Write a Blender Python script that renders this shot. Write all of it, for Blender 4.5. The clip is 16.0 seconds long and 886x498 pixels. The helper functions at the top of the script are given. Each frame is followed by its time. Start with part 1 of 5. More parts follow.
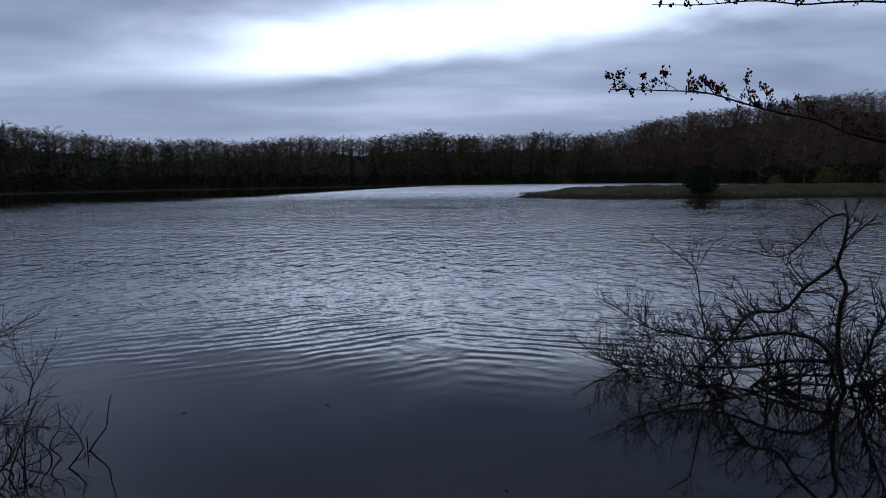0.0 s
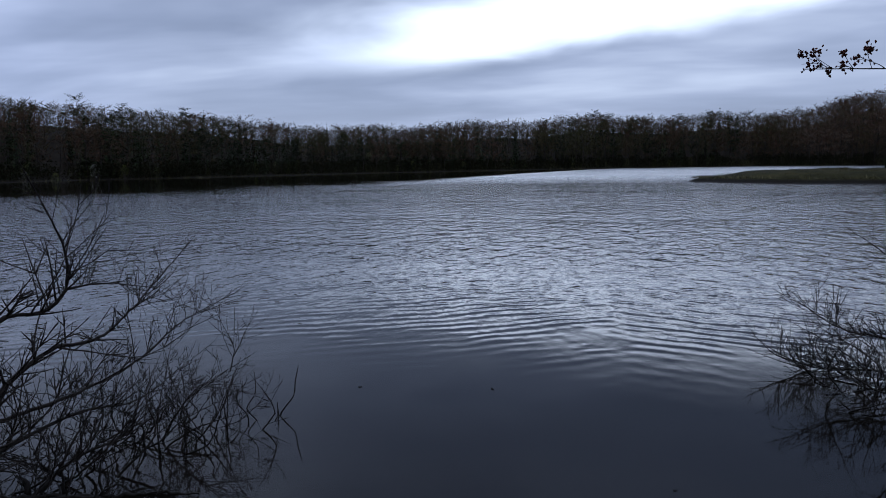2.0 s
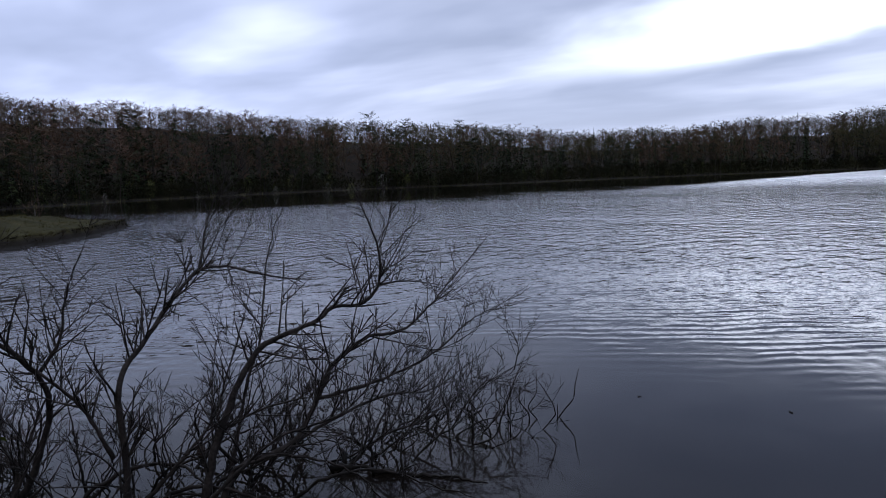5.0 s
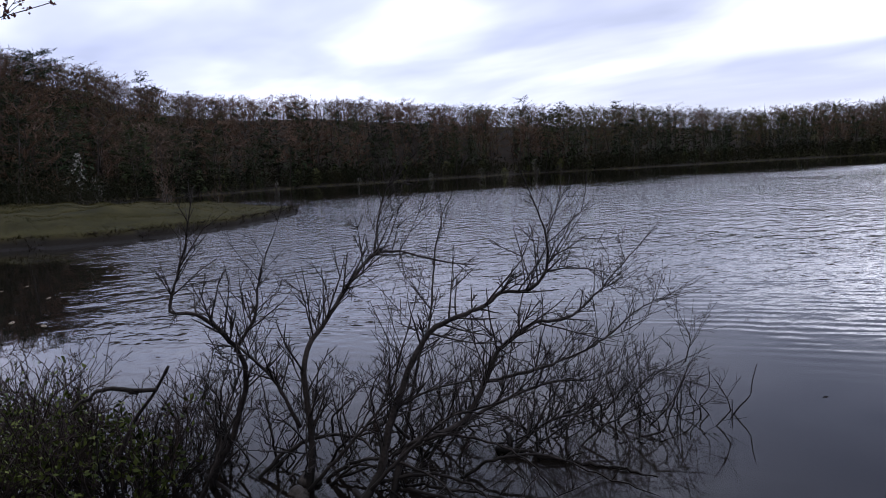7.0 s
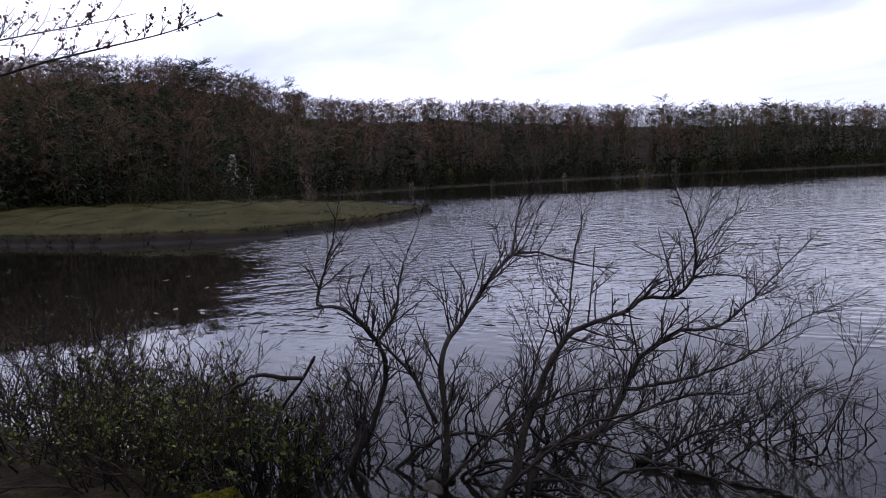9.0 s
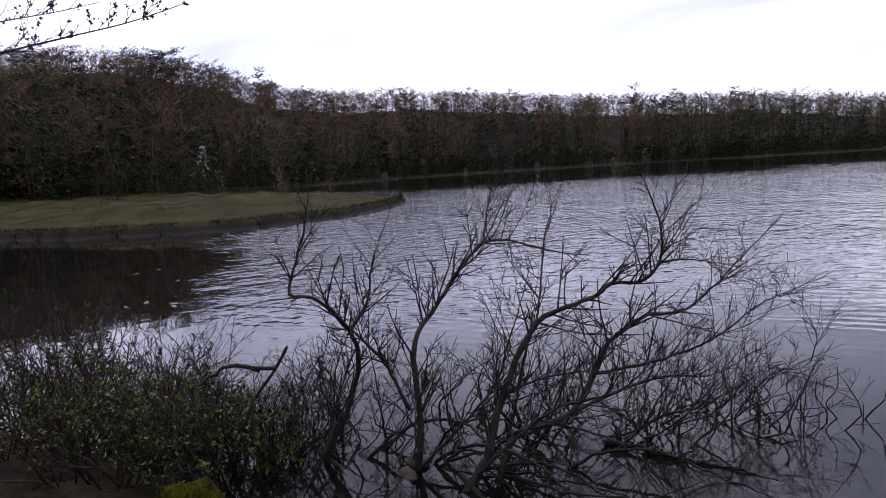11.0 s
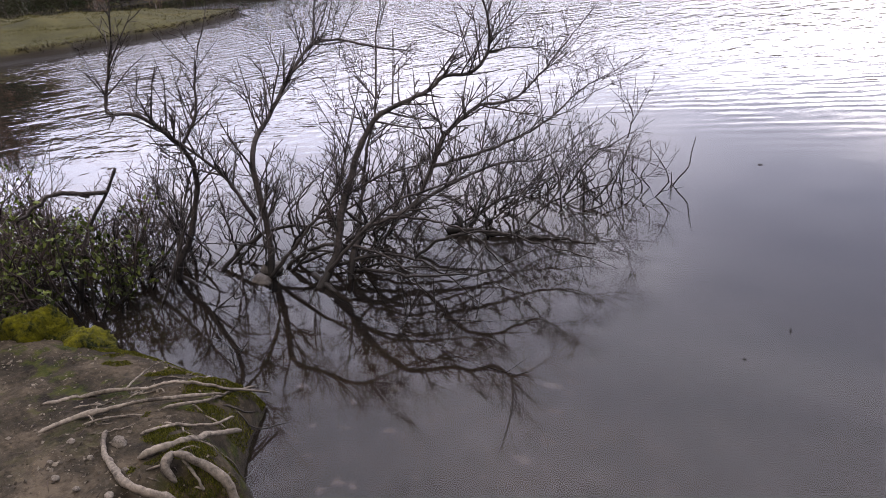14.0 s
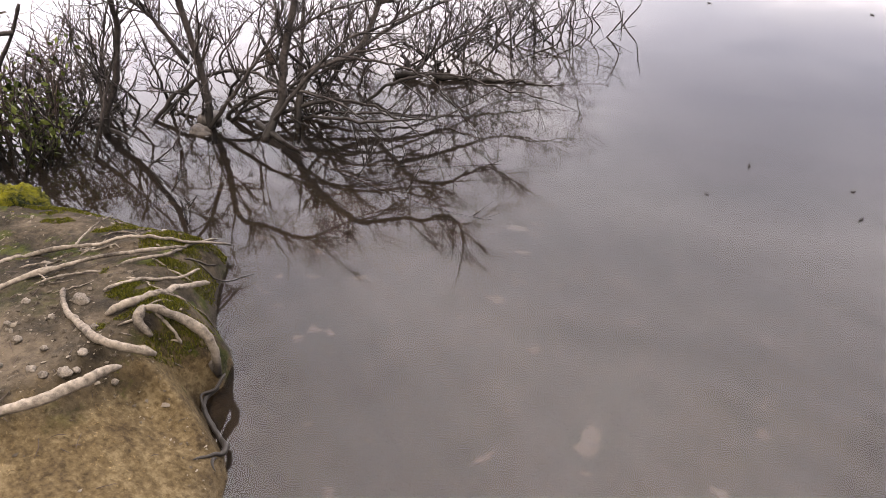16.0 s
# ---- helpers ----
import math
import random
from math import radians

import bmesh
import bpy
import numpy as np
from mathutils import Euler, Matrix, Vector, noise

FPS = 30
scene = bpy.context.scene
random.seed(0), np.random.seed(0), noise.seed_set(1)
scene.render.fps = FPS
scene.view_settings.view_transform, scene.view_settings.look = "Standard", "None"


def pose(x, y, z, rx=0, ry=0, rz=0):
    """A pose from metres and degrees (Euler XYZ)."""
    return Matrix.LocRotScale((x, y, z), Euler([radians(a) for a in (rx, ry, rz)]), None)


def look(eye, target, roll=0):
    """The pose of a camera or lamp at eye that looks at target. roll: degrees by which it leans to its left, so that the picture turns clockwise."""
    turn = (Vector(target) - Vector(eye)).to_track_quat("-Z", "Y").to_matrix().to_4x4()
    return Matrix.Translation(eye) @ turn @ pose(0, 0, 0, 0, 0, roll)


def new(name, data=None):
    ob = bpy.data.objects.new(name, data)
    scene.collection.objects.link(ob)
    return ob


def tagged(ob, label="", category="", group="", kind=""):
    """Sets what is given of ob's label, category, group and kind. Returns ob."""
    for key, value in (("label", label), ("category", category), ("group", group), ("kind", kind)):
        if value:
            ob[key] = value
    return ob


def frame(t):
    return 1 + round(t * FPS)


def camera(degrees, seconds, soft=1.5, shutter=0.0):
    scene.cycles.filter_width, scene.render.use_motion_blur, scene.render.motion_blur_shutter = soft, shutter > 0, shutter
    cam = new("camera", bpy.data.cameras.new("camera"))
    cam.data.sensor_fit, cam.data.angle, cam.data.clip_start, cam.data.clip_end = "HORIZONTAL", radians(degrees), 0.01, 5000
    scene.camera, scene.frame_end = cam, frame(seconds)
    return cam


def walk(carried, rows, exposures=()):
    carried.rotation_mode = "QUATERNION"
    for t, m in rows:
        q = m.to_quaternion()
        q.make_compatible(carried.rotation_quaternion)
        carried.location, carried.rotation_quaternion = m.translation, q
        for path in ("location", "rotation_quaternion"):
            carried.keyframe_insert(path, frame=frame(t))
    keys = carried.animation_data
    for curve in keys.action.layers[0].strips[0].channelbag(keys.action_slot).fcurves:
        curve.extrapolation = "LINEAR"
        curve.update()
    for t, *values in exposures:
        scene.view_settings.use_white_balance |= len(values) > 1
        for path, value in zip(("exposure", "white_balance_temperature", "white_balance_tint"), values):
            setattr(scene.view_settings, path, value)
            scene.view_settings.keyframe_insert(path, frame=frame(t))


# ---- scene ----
cam = camera(64.5, 16.0, soft=.9)
PATH = [
    (0.0, pose(0.000, 0.000, 1.900, 84.23, 0.50, -0.00)),
    (0.5, pose(-0.022, -0.034, 1.918, 83.85, 0.57, 3.52)),
    (1.0, pose(-0.023, -0.026, 1.923, 83.34, 1.13, 7.30)),
    (1.5, pose(-0.032, -0.041, 1.930, 83.07, 1.11, 10.13)),
    (2.0, pose(-0.040, -0.052, 1.944, 83.02, 0.76, 13.21)),
    (2.5, pose(-0.071, -0.064, 1.929, 83.22, 0.62, 16.78)),
    (3.0, pose(-0.086, -0.081, 1.928, 83.18, 0.89, 21.69)),
    (3.5, pose(-0.096, -0.104, 1.935, 83.79, 1.40, 24.55)),
    (4.0, pose(-0.121, -0.098, 1.935, 84.06, 1.77, 27.97)),
    (4.5, pose(-0.140, -0.112, 1.939, 84.22, 2.04, 31.19)),
    (5.0, pose(-0.161, -0.132, 1.942, 84.01, 2.08, 34.49)),
    (5.5, pose(-0.181, -0.156, 1.945, 83.63, 2.07, 37.78)),
    (6.0, pose(-0.199, -0.178, 1.949, 83.33, 2.17, 40.94)),
    (6.3, pose(-0.208, -0.189, 1.952, 83.28, 2.37, 42.73)),
    (6.5, pose(-0.212, -0.193, 1.953, 82.97, 2.80, 43.90)),
    (7.0, pose(-0.227, -0.212, 1.959, 83.32, 2.99, 46.81)),
    (7.5, pose(-0.249, -0.213, 1.957, 83.25, 3.73, 49.99)),
    (8.0, pose(-0.258, -0.215, 1.960, 83.40, 3.56, 52.11)),
    (8.5, pose(-0.264, -0.231, 1.960, 83.50, 3.33, 54.67)),
    (8.7, pose(-0.271, -0.236, 1.960, 83.75, 3.00, 55.93)),
    (9.1, pose(-0.274, -0.247, 1.959, 83.95, 2.79, 58.00)),
    (9.5, pose(-0.269, -0.257, 1.959, 84.11, 2.76, 59.59)),
    (9.9, pose(-0.260, -0.263, 1.958, 84.13, 2.85, 60.36)),
    (10.3, pose(-0.249, -0.263, 1.957, 83.94, 3.01, 59.94)),
    (10.8, pose(-0.237, -0.249, 1.953, 83.25, 3.24, 57.20)),
    (11.0, pose(-0.236, -0.244, 1.950, 83.00, 3.26, 55.37)),
    (11.5, pose(-0.223, -0.217, 1.945, 81.87, 3.54, 51.34)),
    (12.0, pose(-0.210, -0.204, 1.929, 79.89, 4.18, 49.38)),
    (12.5, pose(-0.186, -0.191, 1.900, 76.29, 4.64, 47.97)),
    (13.0, pose(-0.130, -0.202, 1.894, 73.31, 5.44, 46.47)),
    (13.5, pose(-0.082, -0.205, 1.881, 70.73, 6.33, 45.56)),
    (14.0, pose(-0.073, -0.195, 1.853, 67.20, 5.43, 43.31)),
    (14.5, pose(-0.120, -0.211, 1.836, 64.66, 6.01, 41.65)),
    (15.0, pose(-0.191, -0.227, 1.806, 61.61, 5.68, 40.46)),
    (15.5, pose(-0.243, -0.245, 1.779, 57.99, 4.08, 37.69)),
    (16.0, pose(-0.281, -0.281, 1.755, 55.19, 3.83, 36.97)),
]
EXPOSURES = [
    (0.0, -.75, 5450, 12), (2.0, -.55, 5500, 12), (4.0, -.23, 5650, 13), (6.5, .32, 6100, 18), (8.5, .66, 6250, 20), (11.0, .85, 6400, 24), (12.5, 1.2, 6650, 26),
    (13.5, 1.74, 6900, 24), (14.2, 2.16, 7100, 21), (15.0, 2.43, 7400, 20), (16.0, 2.97, 8000, 19),
]
walk(cam, PATH, EXPOSURES)

# ---------------------------------------------------------------- sky and light


class Nodes:
    """Short hand for a node tree."""

    def __init__(self, tree):
        self.tree = tree
        tree.nodes.clear()

    def add(self, kind, inputs=None, operation="", clamp=False, blend="", smooth=False):
        node = self.tree.nodes.new(kind)
        if operation:
            node.operation = operation
        if clamp:
            node.use_clamp = True
        if blend:
            node.data_type, node.blend_type = "RGBA", blend
        if smooth:
            node.interpolation_type = "SMOOTHSTEP"
        for key, value in (inputs or {}).items():
            self.put(node.inputs[key], value)
        return node

    def put(self, socket, value):
        if isinstance(value, bpy.types.NodeSocket):
            self.tree.links.new(value, socket)
        else:
            socket.default_value = value

    def math(self, op, a, b=0.0, c=0.0, clamp=False):
        node = self.add("ShaderNodeMath", operation=op, clamp=clamp)
        for socket, value in zip(node.inputs, (a, b, c)):
            self.put(socket, value)
        return node.outputs[0]

    def ramp(self, value, *stops):
        node = self.add("ShaderNodeValToRGB", {0: value})
        band = node.color_ramp
        while len(band.elements) < len(stops):
            band.elements.new(1)
        for element, (place, colour) in zip(band.elements, stops):
            element.position = place
            element.color = (*colour, 1) if isinstance(colour, tuple) else (colour, colour, colour, 1)
        return node.outputs[0]

    def mix(self, factor, a, b, blend="MIX"):
        node = self.add("ShaderNodeMix", blend=blend)
        for socket, value in ((node.inputs[0], factor), (node.inputs[6], a), (node.inputs[7], b)):
            self.put(socket, (*value, 1) if isinstance(value, tuple) else value)
        return node.outputs[2]

    def noise(self, vector, scale, detail=4.0, rough=.55, distort=0.0, output=0):
        return self.add("ShaderNodeTexNoise", {"Vector": vector, "Scale": scale, "Detail": detail, "Roughness": rough, "Distortion": distort}).outputs[output]

    def step(self, value, low, high, to_low=0.0, to_high=1.0):
        node = self.add("ShaderNodeMapRange", {0: value, 1: low, 2: high, 3: to_low, 4: to_high}, smooth=True)
        return node.outputs[0]


def build_world():
    world = bpy.data.worlds.new("overcast_sky")
    scene.world = world
    world.use_nodes = True
    n = Nodes(world.node_tree)
    way = n.add("ShaderNodeTexCoord").outputs["Generated"]
    parts = n.add("ShaderNodeSeparateXYZ", {0: way})
    up = n.math("MAXIMUM", parts.outputs[2], .045)
    px, py = n.math("DIVIDE", parts.outputs[0], up), n.math("DIVIDE", parts.outputs[1], up)
    deck = n.add("ShaderNodeCombineXYZ", {0: px, 1: py}).outputs[0]
    thick = n.math("ADD", n.math("MAXIMUM", parts.outputs[2], 0.0), .13)
    form = n.add("ShaderNodeCombineXYZ", {0: n.math("DIVIDE", parts.outputs[0], thick), 1: n.math("DIVIDE", parts.outputs[1], thick)}).outputs[0]
    turned = n.add("ShaderNodeMapping", {0: form, 2: (0, 0, radians(-24)), 3: (.5, .85, 1)}).outputs[0]
    big = n.noise(turned, .95, 4, .45, .35)
    fine = n.noise(turned, 2.6, 3, .5, .3)
    cloud = n.math("ADD", n.math("MULTIPLY", big, .8), n.math("MULTIPLY", fine, .2))
    # the long thin rift in the cloud deck
    across = n.math("ADD", n.math("MULTIPLY", n.math("ADD", px, 3.2), .652), n.math("MULTIPLY", n.math("SUBTRACT", py, 6.9), .758))
    across = n.math("ADD", across, n.math("MULTIPLY", n.math("SUBTRACT", n.noise(form, 1.3, 4, .5, .3), .5), 2.0))
    rift = n.math("MULTIPLY", n.step(across, -1.3, .6), n.step(across, 2.1, .4))
    rift = n.math("MULTIPLY", rift, n.step(n.math("ADD", py, n.math("MULTIPLY", px, -.5)), 10.0, 6.0))
    grey = n.ramp(cloud, (.33, (.30, .335, .42)), (.46, (.44, .48, .59)), (.55, (.62, .66, .78)), (.66, (.95, .99, 1.08)))
    haze = n.step(parts.outputs[2], .17, .02)
    grey = n.mix(n.math("MULTIPLY", haze, .6), grey, (.60, .64, .77))
    # overhead the deck is thinner
    grey = n.mix(n.step(parts.outputs[2], .52, .85), grey, n.mix(1.0, grey, (2.05, 1.97, 1.85), "MULTIPLY"))
    # and it thins towards the western hills
    grey = n.mix(n.math("MULTIPLY", n.step(parts.outputs[0], -.5, -.82), n.step(parts.outputs[2], .36, .2)), grey, n.mix(1.0, grey, (1.27, 1.27, 1.31), "MULTIPLY"))
    # unseen dark belt added above the rift to darken the near water's reflection
    grey = n.mix(n.math("MULTIPLY", n.step(parts.outputs[2], .24, .33), n.math("MULTIPLY", n.step(parts.outputs[2], .55, .42), n.step(parts.outputs[0], -.7, -.25))), grey, n.mix(1.0, grey, (.62, .64, .69), "MULTIPLY"))
    rift = n.math("MULTIPLY", rift, n.step(parts.outputs[2], .33, .2))
    rift = n.math("MULTIPLY", rift, n.step(n.math("DIVIDE", parts.outputs[0], n.math("MAXIMUM", parts.outputs[1], .05)), -.52, -.2, .35, 1.0))
    colour = n.mix(rift, grey, (2.3, 2.36, 2.45))
    # dims the unseen sky behind to weaken its light; full towards the bright quarter
    facing = n.math("ADD", n.math("MULTIPLY", parts.outputs[1], .86), n.math("MULTIPLY", parts.outputs[0], -.5))
    behind = n.step(facing, .42, -.12, 1.0, .12)
    colour = n.mix(1.0, colour, n.add("ShaderNodeCombineXYZ", {0: behind, 1: behind, 2: behind}).outputs[0], "MULTIPLY")
    sky_node = n.add("ShaderNodeTexSky")
    sky_node.sky_type, sky_node.sun_disc = "NISHITA", False
    sky_node.sun_elevation, sky_node.sun_rotation = radians(63), radians(157)
    sky = sky_node.outputs[0]
    colour = n.mix(1.0, colour, n.mix(1.0, sky, (.012, .012, .012), "MULTIPLY"), "ADD")
    below = n.step(parts.outputs[2], 0.0, -.02)
    colour = n.mix(below, colour, (.06, .06, .06))
    back = n.add("ShaderNodeBackground", {0: colour, 1: 1.0})
    n.put(n.add("ShaderNodeOutputWorld").inputs[0], back.outputs[0])


build_world()
sun = new("sun", bpy.data.lights.new("sun", "SUN"))
sun.data.energy, sun.data.angle, sun.data.color = .5, radians(25), (1, .96, .9)
sun.matrix_world = look((6, -14, 30), (0, 0, 0))

# ---------------------------------------------------------------- materials


def material(name):
    made = bpy.data.materials.new(name)
    made.use_nodes = True
    return made, Nodes(made.node_tree)


def finish(n, colour, rough=.8, bump=None, strength=.4, depth=.01, **more):
    shader = n.add("ShaderNodeBsdfPrincipled", {"Base Color": colour, "Roughness": rough})
    for key, value in more.items():
        n.put(shader.inputs[key.replace("_", " ")], value)
    if bump is not None:
        n.put(shader.inputs["Normal"], n.add("ShaderNodeBump", {"Strength": strength, "Distance": depth, "Height": bump}).outputs[0])
    n.put(n.add("ShaderNodeOutputMaterial").inputs[0], shader.outputs[0])


def place(n):
    return n.add("ShaderNodeNewGeometry").outputs["Position"]


def mottled(name, dark, light, scale, rough=.85, depth=.004, grain=6.0):
    made, n = material(name)
    at = place(n)
    coarse, fine = n.noise(at, scale, 5, .6), n.noise(at, scale * grain, 4, .6)
    blend = n.math("ADD", n.math("MULTIPLY", coarse, .6), n.math("MULTIPLY", fine, .4))
    finish(n, n.ramp(blend, (.39, dark), (.61, light)), rough, fine, .8, depth, Specular_IOR_Level=.15)
    return made


def bark(name, dark, light, wet=True):
    """Weathered bark; the foot that stands in the water is wet and dark."""
    made, n = material(name)
    at = place(n)
    coarse = n.noise(at, 7, 4, .6)
    fine = n.noise(at, 60, 4, .65)
    blend = n.math("ADD", n.math("MULTIPLY", coarse, .55), n.math("MULTIPLY", fine, .45))
    colour, rough = n.ramp(blend, (.37, dark), (.63, light)), .85
    if wet:
        high = n.math("ADD", n.add("ShaderNodeSeparateXYZ", {0: at}).outputs[2], n.math("MULTIPLY", coarse, .08))
        soaked = n.step(high, .3, .08)
        colour = n.mix(soaked, colour, (.018, .016, .014))
        rough = n.math("SUBTRACT", .85, n.math("MULTIPLY", soaked, .25))
    finish(n, colour, rough, fine, .7, .003, Specular_IOR_Level=.22)
    return made


def woods(name, *stops, island=.16):
    """Twigs or needles of far trees: the hue differs from tree to tree and a little from twig to twig."""
    made, n = material(name)
    tint = n.add("ShaderNodeAttribute")
    tint.attribute_name = "tint"
    random_twig = n.add("ShaderNodeNewGeometry").outputs["Random Per Island"]
    value = n.math("ADD", n.math("MULTIPLY", tint.outputs["Fac"], 1 - island), n.math("MULTIPLY", random_twig, island))
    finish(n, n.ramp(value, *stops), .9, Specular_IOR_Level=.1)
    return made


def blades(name, *stops, gloss=.7):
    made, n = material(name)
    geometry = n.add("ShaderNodeNewGeometry")
    drift = n.noise(geometry.outputs["Position"], .6, 3, .6)
    value = n.math("ADD", n.math("MULTIPLY", drift, .55), n.math("MULTIPLY", geometry.outputs["Random Per Island"], .45))
    finish(n, n.ramp(value, *stops), gloss, Specular_IOR_Level=.5 if gloss < .5 else .12)
    return made


def ground_material():
    """Sandy soil with grit and moss by the path, marsh turf and leaf litter farther off, silt under water, painted
    darker with depth.
    """
    made, n = material("ground_soil")
    at = place(n)
    parts = n.add("ShaderNodeSeparateXYZ", {0: at})
    coarse, fine, grit = n.noise(at, 3.2, 5, .6), n.noise(at, 26, 5, .65), n.noise(at, 120, 3, .6)
    soil = n.ramp(n.math("ADD", n.math("MULTIPLY", coarse, .6), n.math("MULTIPLY", fine, .4)),
                  (.38, (.009, .0072, .005)), (.5, (.029, .0235, .0155)), (.62, (.072, .057, .039)))
    # yellow sand on the low beach
    sand = n.step(n.math("ADD", parts.outputs[0], n.math("MULTIPLY", n.math("SUBTRACT", n.noise(at, 6, 4, .6), .5), .4)), -2.2, -2.02)
    ochre = n.ramp(n.math("ADD", n.math("MULTIPLY", n.noise(at, 9, 5, .65), .5), n.math("MULTIPLY", n.noise(at, 55, 4, .65), .5)), (.38, (.030, .020, .0095)), (.5, (.074, .053, .025)), (.62, (.13, .10, .055)))
    sand = n.math("MULTIPLY", sand, n.step(n.math("ADD", parts.outputs[2], n.math("MULTIPLY", n.math("SUBTRACT", coarse, .5), .25)), .47, .36))
    soil = n.mix(n.math("MULTIPLY", sand, .85), soil, ochre)
    crumbs = n.step(n.noise(at, 85, 4, .7), .55, .66)
    soil = n.mix(n.math("MULTIPLY", crumbs, n.step(n.noise(at, 5, 3), .4, .62, .15, .8)), soil, n.mix(1.0, soil, (2.3, 2.25, 2.2), "MULTIPLY"))
    clods = n.step(n.noise(at, 34, 4, .65), .54, .64)
    soil = n.mix(n.math("MULTIPLY", clods, .55), soil, n.mix(1.0, soil, (.42, .4, .38), "MULTIPLY"))
    # moss on the low bank by the water
    edge = n.step(parts.outputs[2], .36, .24)
    moss = n.math("MULTIPLY", n.step(n.noise(at, 7.5, 6, .7), .53, .6), n.math("MULTIPLY", edge, n.step(parts.outputs[0], -1.98, -2.12)))
    soil = n.mix(moss, soil, n.ramp(fine, (.3, (.008, .012, .003)), (.7, (.045, .05, .008))))
    litter = n.ramp(n.math("ADD", n.math("MULTIPLY", coarse, .5), n.math("MULTIPLY", n.noise(at, .4, 4), .5)), (.35, (.009, .007, .004)), (.65, (.03, .022, .013)))
    radius = n.add("ShaderNodeVectorMath", {0: at}, operation="LENGTH").outputs["Value"]
    turf = n.ramp(n.math("ADD", n.math("MULTIPLY", n.noise(at, .5, 5, .6), .6), n.math("MULTIPLY", fine, .4)), (.36, (.019, .020, .005)), (.5, (.043, .041, .011)), (.66, (.075, .066, .02)))
    litter = n.mix(n.step(n.math("ADD", parts.outputs[2], n.math("MULTIPLY", n.noise(at, 1.3, 4, .6), .2)), .26, .5, 0.0, 1.0), (.014, .011, .007), n.mix(n.math("MULTIPLY", n.step(parts.outputs[2], 1.7, 1.3), n.step(parts.outputs[0], -64, -58)), litter, turf))
    land = n.mix(n.step(radius, 6, 11), soil, litter)
    damp = n.step(n.math("ADD", parts.outputs[2], n.math("MULTIPLY", coarse, .05)), .13, .05)
    land = n.mix(n.math("MULTIPLY", damp, .6), land, n.mix(1.0, land, (.35, .33, .3), "MULTIPLY"))
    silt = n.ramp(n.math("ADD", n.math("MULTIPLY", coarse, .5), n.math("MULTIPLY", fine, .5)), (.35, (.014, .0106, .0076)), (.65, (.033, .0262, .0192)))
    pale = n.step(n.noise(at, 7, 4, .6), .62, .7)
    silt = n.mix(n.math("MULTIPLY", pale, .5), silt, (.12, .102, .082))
    # the water absorbs nothing, so the bed is painted darker as it deepens
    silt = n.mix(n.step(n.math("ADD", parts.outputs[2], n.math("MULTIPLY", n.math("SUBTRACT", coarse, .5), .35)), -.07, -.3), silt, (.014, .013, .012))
    # shade under the bush is painted into the bed colour, so reflections stand out
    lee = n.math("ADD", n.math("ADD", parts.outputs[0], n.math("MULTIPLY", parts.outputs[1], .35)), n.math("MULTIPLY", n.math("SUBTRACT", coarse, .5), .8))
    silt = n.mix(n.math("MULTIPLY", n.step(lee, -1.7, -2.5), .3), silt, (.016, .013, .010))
    # farther out the bed is painted near black too, as if deep
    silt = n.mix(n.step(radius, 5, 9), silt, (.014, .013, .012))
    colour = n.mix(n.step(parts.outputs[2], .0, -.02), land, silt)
    relief = n.math("ADD", n.math("MULTIPLY", fine, .6), n.math("ADD", n.math("MULTIPLY", grit, .3), n.math("MULTIPLY", crumbs, .25)))
    finish(n, colour, n.math("SUBTRACT", .92, n.math("MULTIPLY", damp, .25)), relief, .8, .012, Specular_IOR_Level=.12)
    return made


